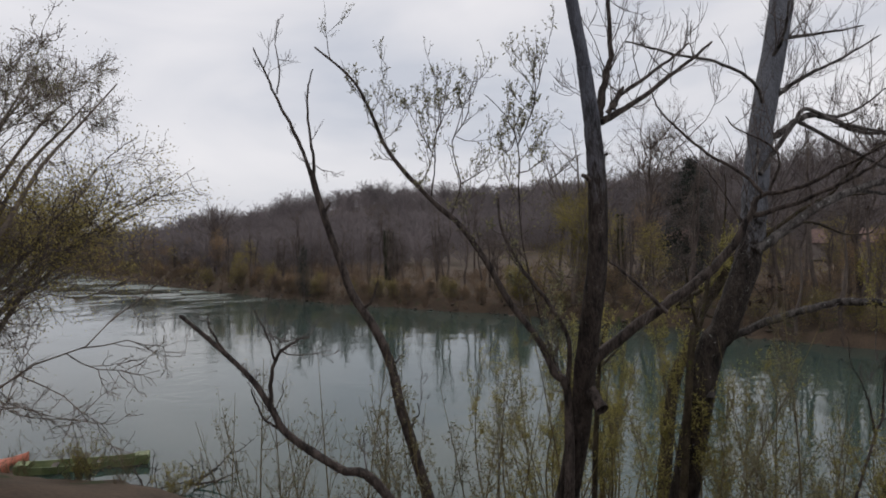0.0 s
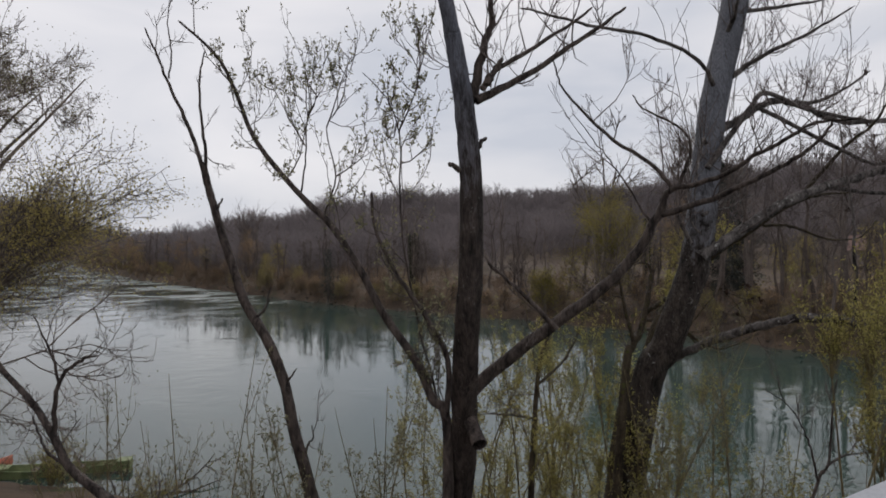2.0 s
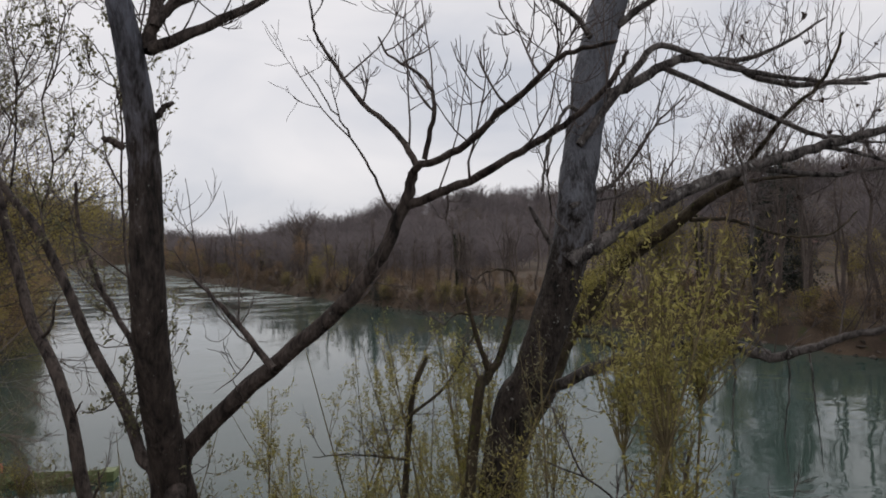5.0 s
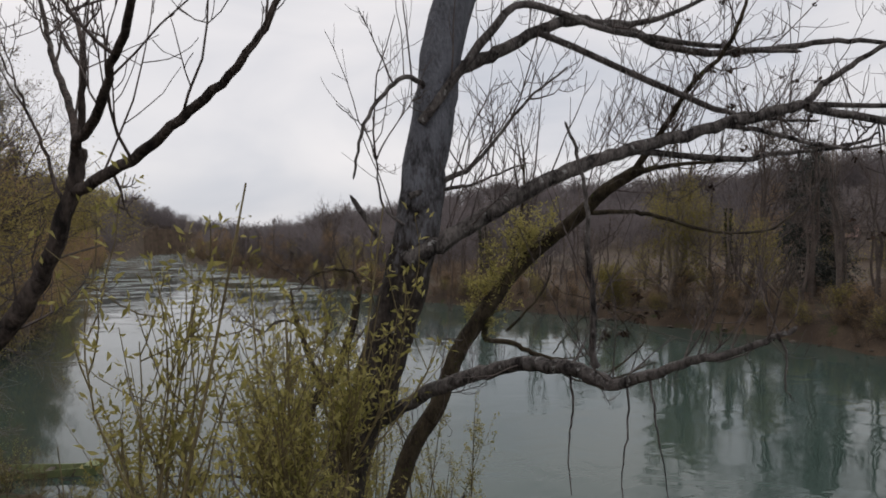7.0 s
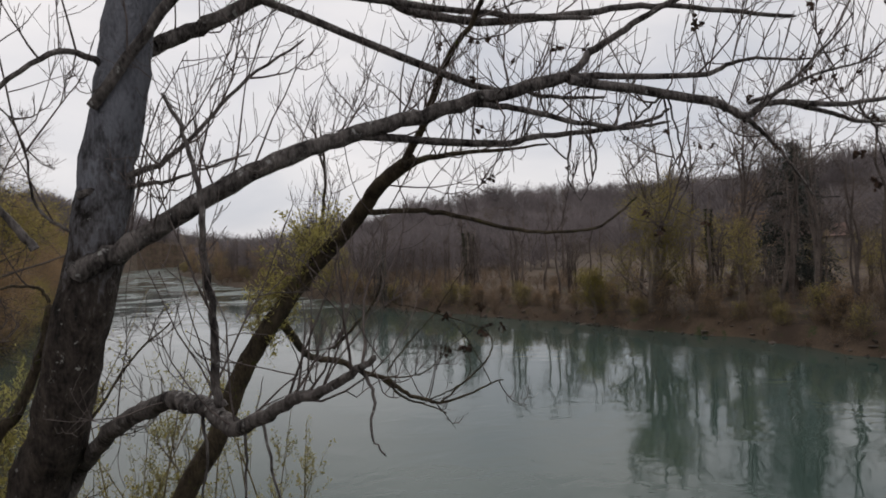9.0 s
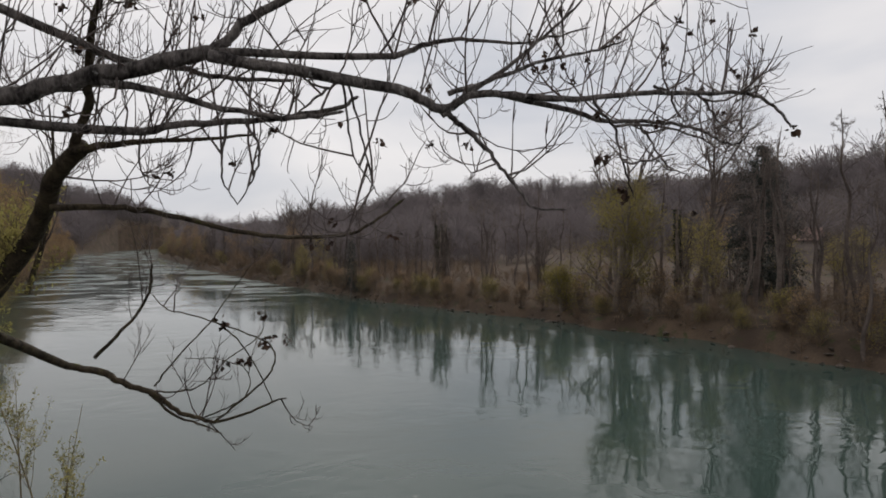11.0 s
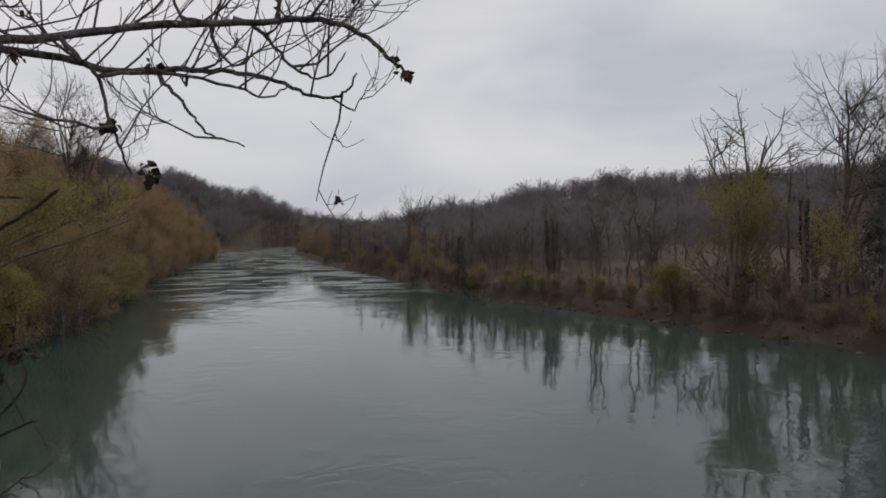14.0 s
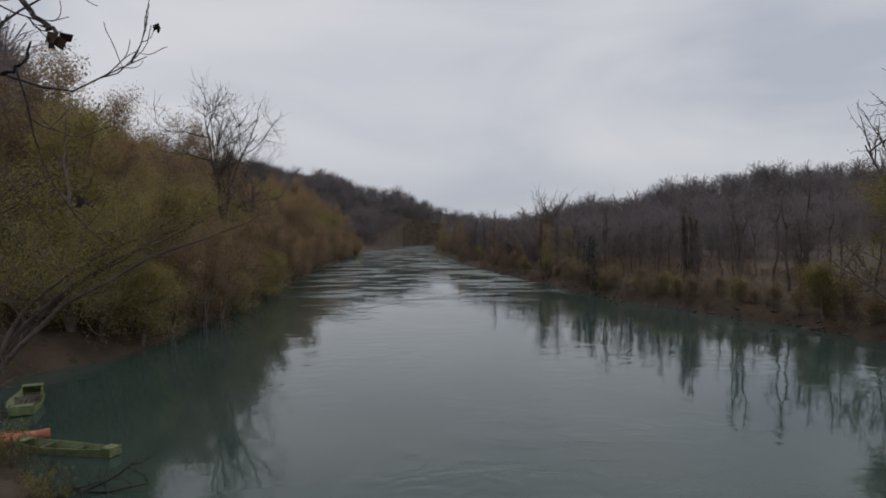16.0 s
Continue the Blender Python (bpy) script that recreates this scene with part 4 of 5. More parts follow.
def shrub(name, label, at, height, spread, stems, leaf, leaf_n, leaf_size, seed, lean=(0, 0), start=0.35, rise=0.9, bark=SHOOT, level=2, sprays=9, up=0.5):
    """A many-stemmed bush: thin stems from one root, side shoots, small leaves on the upper part."""
    rng = np.random.default_rng(seed)
    ob = thing(name, label, "shrub", at)
    geo, ends = Geo(), []
    for _ in range(stems):
        a = rng.uniform(0, 2 * np.pi)
        foot = np.array([np.cos(a), np.sin(a), 0]) * rng.uniform(0, 0.25) * spread
        top = np.array([np.cos(a) * spread * rng.uniform(0.2, 1.0) + lean[0], np.sin(a) * spread * rng.uniform(0.2, 1.0) + lean[1], height * rng.uniform(0.6, 1.0)])
        mid = (foot + top) / 2 + rng.normal(size=3) * 0.2 * spread - np.array([np.cos(a), np.sin(a), -0.4]) * 0.1 * spread
        line = smooth_line([foot, mid, top], 7)
        stem = Geo()
        stem.tube(line, np.linspace(0.004 + 0.0035 * height, 0.003, len(line)), 5)
        part("stem", stem, bark, ob)
        for _ in range(sprays):
            i = int(rng.uniform(start, 0.98) * (len(line) - 2))
            d = rng.normal(size=3) * 0.8 + UP * up + (line[i + 1] - line[i]) / np.linalg.norm(line[i + 1] - line[i])
            shoot(geo, rng, line[i], d / np.linalg.norm(d), min(height, 3.2) * rng.uniform(0.10, 0.28), 0.005, level - 1, ends, rise, 0.13)
    tagged(part("twig_crown", geo, bark, ob), kind="stuff")
    if leaf_n:
        pool = np.concatenate(ends)
        lv = Geo()
        lv.leaves(pool[rng.integers(0, len(pool), leaf_n)] + rng.normal(size=(leaf_n, 3)) * 0.02, leaf_size, rng, -0.9, 0.3)
        tagged(part("foliage", lv, leaf, ob), kind="stuff")
    return ob


def on_ground(x, y, sink=0.1):
    return (x, y, float(ground_z(x, y)) - sink)


def rise_to(x, y, top):
    return top - float(ground_z(x, y))


shrub("willow_bush", "leafy yellow-green willow bush close to the bridge", on_ground(8.72, 2.95), rise_to(8.72, 2.95, 1.9), 0.9, 12, WILLOW_LEAF, 12500, 0.037, 21, start=0.97, sprays=14, up=1.2, lean=(-0.05, -0.05))
shrub("willow_bush", "upright yellow-green willow bush before the poplar", on_ground(10.5, 6.7), rise_to(10.5, 6.7, 1.45), 1.0, 9, WILLOW_LEAF, 8500, 0.05, 35, start=0.74, sprays=13, up=0.9)
shrub("willow_bush", "slender willow bush with spaced young leaves", on_ground(8.8, 4.4), rise_to(8.8, 4.4, 1.1), 1.3, 9, GREY_LEAF, 6500, 0.034, 29, start=0.68, sprays=13)
shrub("willow_bush", "leafy yellow-green willow bush under the poplar", on_ground(10.3, 5.0), rise_to(10.3, 5.0, 1.2), 1.1, 9, WILLOW_LEAF, 7500, 0.042, 22, start=0.78, sprays=13, up=0.9)
shrub("willow_bush", "dense yellow-green willow thicket on the bank", on_ground(11.2, 9.6), rise_to(11.2, 9.6, 1.4), 2.2, 15, WILLOW_LEAF, 17000, 0.046, 23, start=0.5, sprays=12)
shrub("willow_bush", "yellow-green willow thicket on the bank", on_ground(9.6, 8.8), rise_to(9.6, 8.8, -0.1), 2.0, 13, WILLOW_LEAF, 11000, 0.045, 24, start=0.45)
shrub("willow_bush", "yellow-green willow thicket behind the poplar", on_ground(12.6, 10.4), rise_to(12.6, 10.4, 0.9), 1.8, 12, WILLOW_LEAF, 12000, 0.046, 30, start=0.5, sprays=11)
shrub("bare_bush", "thin grey-green bush beside the alder", on_ground(6.9, 8.5), rise_to(6.9, 8.5, 0.3), 1.6, 12, GREY_LEAF, 4600, 0.055, 25, start=0.5)
shrub("bare_bush", "thin bare bush on the slope", on_ground(5.0, 8.6), rise_to(5.0, 8.6, 0.6), 1.3, 10, GREY_LEAF, 1700, 0.045, 26, start=0.5)
shrub("bare_bush", "thin bare bush on the slope", on_ground(4.2, 9.6), rise_to(4.2, 9.6, 0.3), 1.2, 9, GREY_LEAF, 1500, 0.045, 27, start=0.5)
shrub("bare_bush", "sparse twiggy bush close to the bridge", on_ground(10.4, 4.2), rise_to(10.4, 4.2, -0.5), 1.2, 9, GREY_LEAF, 900, 0.04, 28, start=0.6)


# ---- trees along both banks ----
def branchy(rng, height, spread, levels, trunk_r, forks=2, bare=0.35, twig=0.02, kids=(4, 7), lean=0.0, splay=1.0, top=0.75, rise=0.3):
    """Trunk and branches of a whole tree; returns a Geo for each trunk, one for the crown, and the twig ends."""
    trunks, crown, ends = [], Geo(), []
    for _ in range(forks):
        a = rng.uniform(0, 2 * np.pi)
        out = np.array([np.cos(a), np.sin(a), 0]) * (0.12 * splay if forks > 1 else 0.0) * spread
        n = 9
        line = np.array([out * (s**1.2) * 3 * 0.5 + UP * height * s * rng.uniform(0.95, 1.0) + np.array([lean, 0, 0]) * s * s for s in np.linspace(0, 1, n)])
        line[1:, :2] += np.cumsum(rng.normal(size=(n - 1, 2)) * 0.012 * height, 0)
        line[0, 2] = -0.4
        radii = trunk_r * (1 - np.linspace(0, 1, n)) ** 0.8 + 0.02
        trunk = Geo()
        trunks.append(trunk)
        trunk.tube(smooth_line(line, 2), np.interp(np.linspace(0, 1, 2 * (n - 1) + 1), np.linspace(0, 1, n), radii), 7)
        for _ in range(int(14 * (1 if forks == 1 else 0.75))):
            s = rng.uniform(bare, 0.97) * (n - 1)
            i = min(int(s), n - 2)
            p = line[i] + (line[i + 1] - line[i]) * (s - i)
            b = rng.uniform(0, 2 * np.pi)
            f = s / (n - 1)
            length = spread * (1.15 - top * f) * rng.uniform(0.6, 1.1)
            d = np.array([np.cos(b), np.sin(b), rng.uniform(0.35, 1.1)])
            shoot(crown, rng, p, d / np.linalg.norm(d), length, max(0.02, trunk_r * 0.35 * (1.1 - f)), levels, ends, rise, 0.2, 4, kids, (0.3, 0.55), 0.009)
    return trunks, crown, np.concatenate(ends)


def make_tree(name, label, seed, height, spread, levels=2, trunk_r=0.16, forks=1, bare=0.35, leaf=None, leaf_n=0, leaf_size=0.2, group="", bark=FAR_BARK, kids=(4, 7), lean=0.0, scatter=0.15, splay=1.0, top=0.75, rise=0.3):
    rng = np.random.default_rng(seed)
    ob = thing(name, label, "tree", group=group)
    trunks, crown, ends = branchy(rng, height, spread, levels, trunk_r, forks, bare, kids=kids, lean=lean, splay=splay, top=top, rise=rise)
    for trunk in trunks:
        part("trunk", trunk, bark, ob)
    tagged(part("crown", crown, bark, ob), kind="stuff")
    if leaf:
        lv = Geo()
        lv.leaves(ends[rng.integers(0, len(ends), leaf_n)] + rng.normal(size=(leaf_n, 3)) * scatter, leaf_size, rng, 0.3, 0.5)
        tagged(part("foliage", lv, leaf, ob), kind="stuff")
    return ob


def forked_tree(name, label, seed, height, reach, limbs=5, trunk_r=0.3, fork=0.3, level=3, leaf=None, leaf_n=0, leaf_size=0.2, bark=None, lean=(0, 0), open_up=0.55):
    """A broad bare tree: a short bole that parts into long rising limbs, each branching on to fine twigs."""
    rng = np.random.default_rng(seed)
    ob = thing(name, label, "tree")
    bole, ends = Geo(), []
    foot = np.array([0.0, 0.0, -0.5])
    head = np.array([lean[0] * fork, lean[1] * fork, height * fork])
    bole.tube(smooth_line([foot, (foot + head) / 2 + rng.normal(size=3) * 0.15, head], 4), np.linspace(trunk_r * 1.15, trunk_r * 0.8, 9), 9)
    part("trunk", bole, bark or DARK_BARK, ob)
    for k in range(limbs):
        g = Geo()
        a = 2 * np.pi * k / limbs + rng.uniform(-0.4, 0.4)
        tilt = rng.uniform(0.25, 1.0) * open_up
        d = np.array([np.cos(a) * tilt + lean[0] / height, np.sin(a) * tilt + lean[1] / height, 1.0])
        start = head * rng.uniform(0.85, 1.0)
        shoot(g, rng, start, d / np.linalg.norm(d), (height - start[2]) * rng.uniform(0.8, 1.08), trunk_r * rng.uniform(0.4, 0.6), level, ends, 0.25, 0.13, 6, (6, 9), (0.33, 0.62), 0.008, 0.45)
        tagged(part("limb", g, bark or DARK_BARK, ob))
    if leaf:
        pool = np.concatenate(ends)
        lv = Geo()
        lv.leaves(pool[rng.integers(0, len(pool), leaf_n)] + rng.normal(size=(leaf_n, 3)) * 0.2, leaf_size, rng, 0.3, 0.5)
        tagged(part("foliage", lv, leaf, ob), kind="stuff")
    return ob


def place(ob, x, y, rz=0.0, scale=1.0, sink=0.2):
    ob.scale = (scale,) * 3
    ob.matrix_basis = pose(x, y, float(ground_z(x, y)) - sink, 0, 0, rz) @ Matrix.Diagonal((scale, scale, scale, 1))
    return ob


def repeat(ob, spots):
    """Copies of a tree at (x, y, turn, scale)."""
    for x, y, rz, k in spots:
        ob.scale = (k,) * 3
        copy_thing(ob, pose(x, y, float(ground_z(x, y)) - 0.2, 0, 0, rz))


# far bank: single trees that stand out
place(forked_tree("tall_bare_tree", "tall bare many-limbed tree rising over the far bank", 31, 20, 8, 6, 0.3, 0.36, lean=(1.8, -4.4), open_up=0.42), 76, 56.7, 40)
place(make_tree("yellow_willow", "broad yellow-green willow on the far bank", 32, 12.0, 7.4, 2, 0.35, 4, 0.12, YELLOW, 15000, 0.16, kids=(4, 7), scatter=0.35, splay=1.8), 65.5, 57.5)
place(make_tree("yellow_bush", "bright yellow-green bush at the water's edge", 33, 4.4, 3.4, 2, 0.12, 4, 0.05, YELLOW, 7000, 0.15, scatter=0.3), 63.6, 64.5)
place(forked_tree("broken_top_tree", "bare broad-crowned tree behind the willow", 34, 17.5, 5, 5, 0.34, 0.45, 2, GREY_LEAF, 700, 0.2), 70, 61.5, 10)


def conifer(name, label, seed, height, spread, x, y, low=0.08):
    """A spruce: a straight trunk with drooping whorls of needled boughs."""
    rng = np.random.default_rng(seed)
    ob = thing(name, label, "tree")
    trunk, needles = Geo(), Geo()
    trunk.tube([(0, 0, -0.5), (0.05, 0, height * 0.5), (0, 0, height)], [0.24, 0.14, 0.02], 7)
    for z in np.arange(low, 0.99, 0.022):
        for _ in range(6):
            a = rng.uniform(0, 2 * np.pi)
            reach = spread * (1.02 - z) ** 0.62 * rng.uniform(0.2, 1.2) + 0.15
            s = np.linspace(0, 1, 4)[:, None]
            line = np.array([0, 0, z * height]) + s * np.array([np.cos(a), np.sin(a), 0]) * reach + np.array([0, 0, -0.35 * reach]) * s**2 + np.array([0, 0, 0.12 * reach]) * s**4
            trunk.tube(line, [0.035, 0.025, 0.015, 0.006], 3)
            k = int((24 + 105 * reach / spread) * min(1.0, spread / 6) ** 1.4)
            t = np.sqrt(rng.uniform(0.03, 1.0, k))[:, None]
            at = np.array([0, 0, z * height]) + t * np.array([np.cos(a), np.sin(a), 0]) * reach + np.array([0, 0, -0.35 * reach]) * t**2
            needles.leaves(at + rng.normal(size=(k, 3)) * 0.24, 0.16 + 0.02 * spread, rng, 0.5, 0.4)
    part("trunk", trunk, FAR_BARK, ob)
    tagged(part("needle_crown", needles, CONIFER, ob), kind="stuff")
    place(ob, x, y)


conifer("spruce_tree", "dark spruce among the trees of the far bank", 41, 17.0, 6.0, 80, 51.2)
conifer("spruce_tree", "small dark spruce at the river bend", 42, 10.0, 1.9, 53.5, 103.5, 0.2)


def ivy_tree(x, y, height, seed, label):
    rng = np.random.default_rng(seed)
    ob = make_tree("ivy_clad_tree", label, seed, height, 1.3, 1, 0.22, 2, 0.6, group="ivy-clad trunks")
    lv = Geo()
    n = 1500
    z = rng.uniform(0, 0.92, n)
    a = rng.uniform(0, 2 * np.pi, n)
    k = np.where(rng.uniform(size=n) < 0.5, -0.45, 0.45) * z
    r = rng.uniform(0.08, 0.34, n) * (1.15 - 0.7 * z) * (1 + 0.5 * np.sin(z * 23 + seed) * np.sin(a))
    lv.leaves(np.stack([np.cos(a) * r + k, np.sin(a) * r, z * height], -1), 0.19, rng, 0.4, 0.8)
    part("ivy", lv, IVY, ob, "dark green ivy up the trunk")
    place(ob, x, y)


ivy_tree(65.4, 97.4, 10.0, 44, "twin ivy-covered trunks on the far bank")
ivy_tree(74.0, 57.4, 11.0, 45, "ivy-covered trunk beside the tall bare tree")
ivy_tree(67.0, 98.5, 9.5, 46, "ivy-covered trunk on the far bank")

# rows of slim bare trees on the far bank, from a few grown kinds
rng = np.random.default_rng(77)
SLIM = [make_tree("bare_bank_tree", "slim bare tree in the row along the far bank", 50 + k, h, w, 2, r, f, b, group="bare trees on the far bank", bark=DARK_BARK, kids=(4, 7)) for k, (h, w, r, f, b) in enumerate(
    ((10.5, 2.6, 0.13, 1, 0.35), (9.0, 2.2, 0.11, 2, 0.4), (13.0, 3.0, 0.16, 1, 0.4), (12.0, 3.6, 0.17, 2, 0.35), (8.0, 3.0, 0.12, 3, 0.2)))]
BUSH = [make_tree("bank_bush", "low half-bare bush at the far water's edge", 60 + k, h, w, 2, 0.06, 5, 0.05, leaf, 2200, 0.13, group="bushes on the far bank", kids=(4, 6), scatter=0.25) for k, (h, w, leaf) in enumerate(
    ((3.0, 2.2, RUSSET), (2.6, 2.0, OLIVE), (4.2, 2.6, RUSSET), (3.6, 2.4, OLIVE)))]
MID = [make_tree("bank_tree", "half-bare tree with russet spring haze on the far bank", 70 + k, h, w, 2, 0.15, 2, 0.2, leaf, 3000, 0.14, group="budding trees on the far bank", kids=(4, 6), scatter=0.3) for k, (h, w, leaf) in enumerate(
    ((8.5, 3.4, RUSSET), (7.0, 3.2, OLIVE), (10.0, 3.6, RUSSET)))]
for y in np.concatenate([np.arange(-22, 34, 2.9), np.arange(34, 72, 3.2), np.arange(72, 118, 1.75), np.arange(118, 330, 4.5)]):
    x = float(far_shore(y)) + rng.uniform(4, 13)
    k = rng.integers(0, len(SLIM))
    if y > 118 or y < 32:
        pool = MID if rng.uniform() < 0.55 else SLIM
        repeat(pool[rng.integers(0, len(pool))], [(x - 2, y, rng.uniform(0, 360), rng.uniform(0.8, 1.2))])
    else:
        repeat(SLIM[k], [(x, y + rng.uniform(-0.8, 0.8), rng.uniform(0, 360), rng.uniform(0.72, 1.05))])
for y in np.concatenate([np.arange(-25, 130, 2.6), np.arange(130, 400, 6)]):
    repeat(BUSH[rng.integers(0, 4)], [(float(far_shore(y)) + rng.uniform(0.8, 4.5), y, rng.uniform(0, 360), rng.uniform(0.55, 1.1))])
for y in np.arange(-20, 70, 3.3):
    pool = MID if rng.uniform() < 0.5 else SLIM
    repeat(pool[rng.integers(0, len(pool))], [(float(far_shore(y)) + rng.uniform(14, 30), y, rng.uniform(0, 360), rng.uniform(0.9, 1.25))])
for x, y, k in ((81.9, 94.8, 1.2), (68.4, 77.7, 0.95), (77.9, 63.7, 1.25), (65, 31, 1.0), (73.5, 40.4, 0.9), (67, 28, 1.1), (93.5, 121, 0.8), (75, 96, 0.75)):
    repeat(SLIM[2], [(x, y, rng.uniform(0, 360), k)])
for y in np.arange(6, 50, 2.3):
    pool = MID if rng.uniform() < 0.6 else SLIM[2:4]
    repeat(pool[rng.integers(0, len(pool))], [(float(far_shore(y)) + rng.uniform(3, 10), y, rng.uniform(0, 360), rng.uniform(1.05, 1.45))])
place(forked_tree("round_tree", "bare round-crowned tree beyond the river bend", 49, 14, 6, 6, 0.3, 0.3, 2), 63, 166)

# near bank upstream: leafy willows and alders that hang over the water
BANK = [make_tree("overhanging_tree", label, 80 + k, h, w, 2, 0.22, 4, 0.03, leaf, int(n * 2.7), 0.15, group="trees along the near bank", kids=(4, 7), lean=1.5, scatter=0.45) for k, (h, w, leaf, n, label) in enumerate(
    ((11.5, 5.6, OLIVE, 7500, "olive-green willow overhanging the river"), (10.0, 5.2, RUSSET, 7000, "russet budding tree overhanging the river"),
     (13.5, 6.0, RUSSET, 7500, "tall russet budding tree on the near bank"), (8.0, 5.0, OLIVE, 6500, "olive-green bushy willow at the waterside")))]
for y in np.concatenate([np.arange(60, 150, 4.6), np.arange(150, 330, 7)]):
    for back in (-0.8, 6.0, 13.0, 20.0):
        if rng.uniform() < 0.94:
            k = rng.integers(0, 4) if back > 0 else rng.choice([1, 1, 2, 3])
            repeat(BANK[k], [(float(near_shore(y)) - back - rng.uniform(0, 3), y + rng.uniform(-2, 2), rng.uniform(-50, 50), rng.uniform(0.8, 1.12) * (0.75 if back < 0 else 1.0 + 0.032 * back))])
place(make_tree("waterside_willow", "many-limbed budding willow on the near bank", 90, 13.0, 6.6, 3, 0.13, 5, 0.06, GREY_LEAF, 26000, 0.06, kids=(5, 7), lean=4.4, scatter=0.25, splay=1.4, top=0.75, rise=0.15), 0.4, 26.0)
place(make_tree("waterside_willow", "low olive-green willow spreading over the boats", 93, 9.0, 5.6, 2, 0.14, 5, 0.48, OLIVE, 17000, 0.085, kids=(5, 7), bark=DARK_BARK, lean=4.6, scatter=0.3, splay=1.6, top=0.5, rise=0.1), 0.9, 28.0)
place(make_tree("waterside_willow", "olive-green willow leaning out over the cove", 94, 11.0, 7.0, 2, 0.2, 4, 0.25, OLIVE, 26000, 0.115, kids=(5, 7), bark=DARK_BARK, lean=13.5, scatter=0.45, splay=1.5), -2.8, 47.5)
place(make_tree("yellow_tree", "tall olive-green tree on the near bank", 91, 18.0, 6.0, 2, 0.3, 4, 0.1, OLIVE, 24000, 0.15, kids=(4, 7), lean=1.0, scatter=0.45), -3.0, 60)
bare = forked_tree("tall_bare_tree", "tall bare tree above the near bank", 92, 23, 6, 5, 0.3, 0.45, open_up=0.36)
place(bare, 2.0, 98)
bare.scale = (0.78,) * 3
copy_thing(bare, pose(4.0, 108, float(ground_z(4.0, 108)) - 1, 0, 8, 130))
bare.scale = (1, 1, 1)
for spot in list(SLIM) + list(BUSH) + list(MID):
    place(spot, float(far_shore(-30)) + 12 + rng.uniform(0, 8), -30 - rng.uniform(0, 40))
for k, spot in enumerate(BANK):
    place(spot, float(near_shore(62 + 9 * k)) - 3, 62 + 9 * k, 15, 1.0)


# ---- wooded hills ----
def woods(name, label, seed, spots, mat, size=(8, 15.5), blades=110, thick=0.85, low=0.1):
    """Far leafless woodland: each tree a trunk with a loose crown of thin rising branches."""
    rng = np.random.default_rng(seed)
    geo = Geo()
    kinds = []
    for _ in range(5):
        q = []
        for k in range(blades):
            a, z0 = rng.uniform(0, 2 * np.pi), rng.uniform(low, 0.8)
            reach, top = rng.uniform(0.06, 0.42), z0 + rng.uniform(0.08, 0.28)
            p0 = np.array([0, 0, z0 * 0.9]) + np.array([np.cos(a), np.sin(a), 0]) * reach * 0.2
            p1 = np.array([np.cos(a) * reach, np.sin(a) * reach, min(top, 1.0 - 1.5 * reach**2)])
            w = np.cross(p1 - p0, rng.normal(size=3))
            w *= rng.uniform(0.0025, 0.009) * thick / np.linalg.norm(w)
            q.append([p0 - w * 0.5, p0 + w * 0.5, p1 + w, p1 - w])
        for a in (0.4, 1.97):
            w = np.array([np.cos(a), np.sin(a), 0]) * 0.013
            q.append([-w - UP * 0.05, w - UP * 0.05, w * 0.4 + UP * 0.85, -w * 0.4 + UP * 0.85])
        kinds.append(np.array(q))
    for x, y in spots:
        k = kinds[rng.integers(0, 5)]
        h, a = rng.uniform(*size) * (0.92 + 0.2 * np.sin(x * 0.11 + np.sin(y * 0.07) * 2) * np.sin(y * 0.09 + 1.3)) * rng.choice([0.8, 1.0, 1.0, 1.22]), rng.uniform(0, 2 * np.pi)
        c, s = np.cos(a), np.sin(a)
        r = k @ np.array([[c, -s, 0], [s, c, 0], [0, 0, 1]]) * h * np.array([1.15, 1.15, 1.0])
        geo.quads(r + np.array([x, y, float(ground_z(x, y))]))
    return tagged(new(name, geo.mesh(name, mat, False)), label, "woodland", kind="stuff")


def scatter(n, x0, x1, y0, y1, keep, seed):
    rng = np.random.default_rng(seed)
    p = np.stack([rng.uniform(x0, x1, n * 4), rng.uniform(y0, y1, n * 4)], -1)
    return p[keep(p[:, 0], p[:, 1])][:n]


inland = lambda x, y: x - far_shore(y)  # noqa: E731
behind = lambda x, y: near_shore(y) - x  # noqa: E731
woods("far_woodland", "bare brown woods on the hill across the river", 1, scatter(2800, 100, 420, 150, 560, lambda x, y: (inland(x, y) > np.where(y > 200, 42, 100)) & (ground_z(x, y) > -3), 1), WOODS)
woods("far_woodland", "bare brown woods on the hill downstream", 2, scatter(1400, 130, 420, -150, 180, lambda x, y: (inland(x, y) > 75) & (ground_z(x, y) > -3), 2), WOODS)
woods("river_woodland", "bare trees beyond the bend on the far side", 3, scatter(700, 50, 140, 125, 480, lambda x, y: (inland(x, y) > 6) & (inland(x, y) < 60), 3), WOODS, (7, 12))
woods("hill_woodland", "bare woods on the steep hillside", 4, scatter(2300, -150, 20, 60, 400, lambda x, y: behind(x, y) > 24, 4), WOODS, (10, 15))
woods("hill_woodland", "bare woods on the hill at the end of the river", 5, scatter(1700, -220, 260, 425, 600, lambda x, y: behind(x, y) > 4, 5), WOODS, (9, 14))
woods("bank_scrub", "brown leafless scrub along the far bank", 6, scatter(1100, 50, 110, -40, 260, lambda x, y: (inland(x, y) > 0.8) & (inland(x, y) < 24), 6), SCRUB, (1.2, 3.2), 130, 0.8, 0.02)
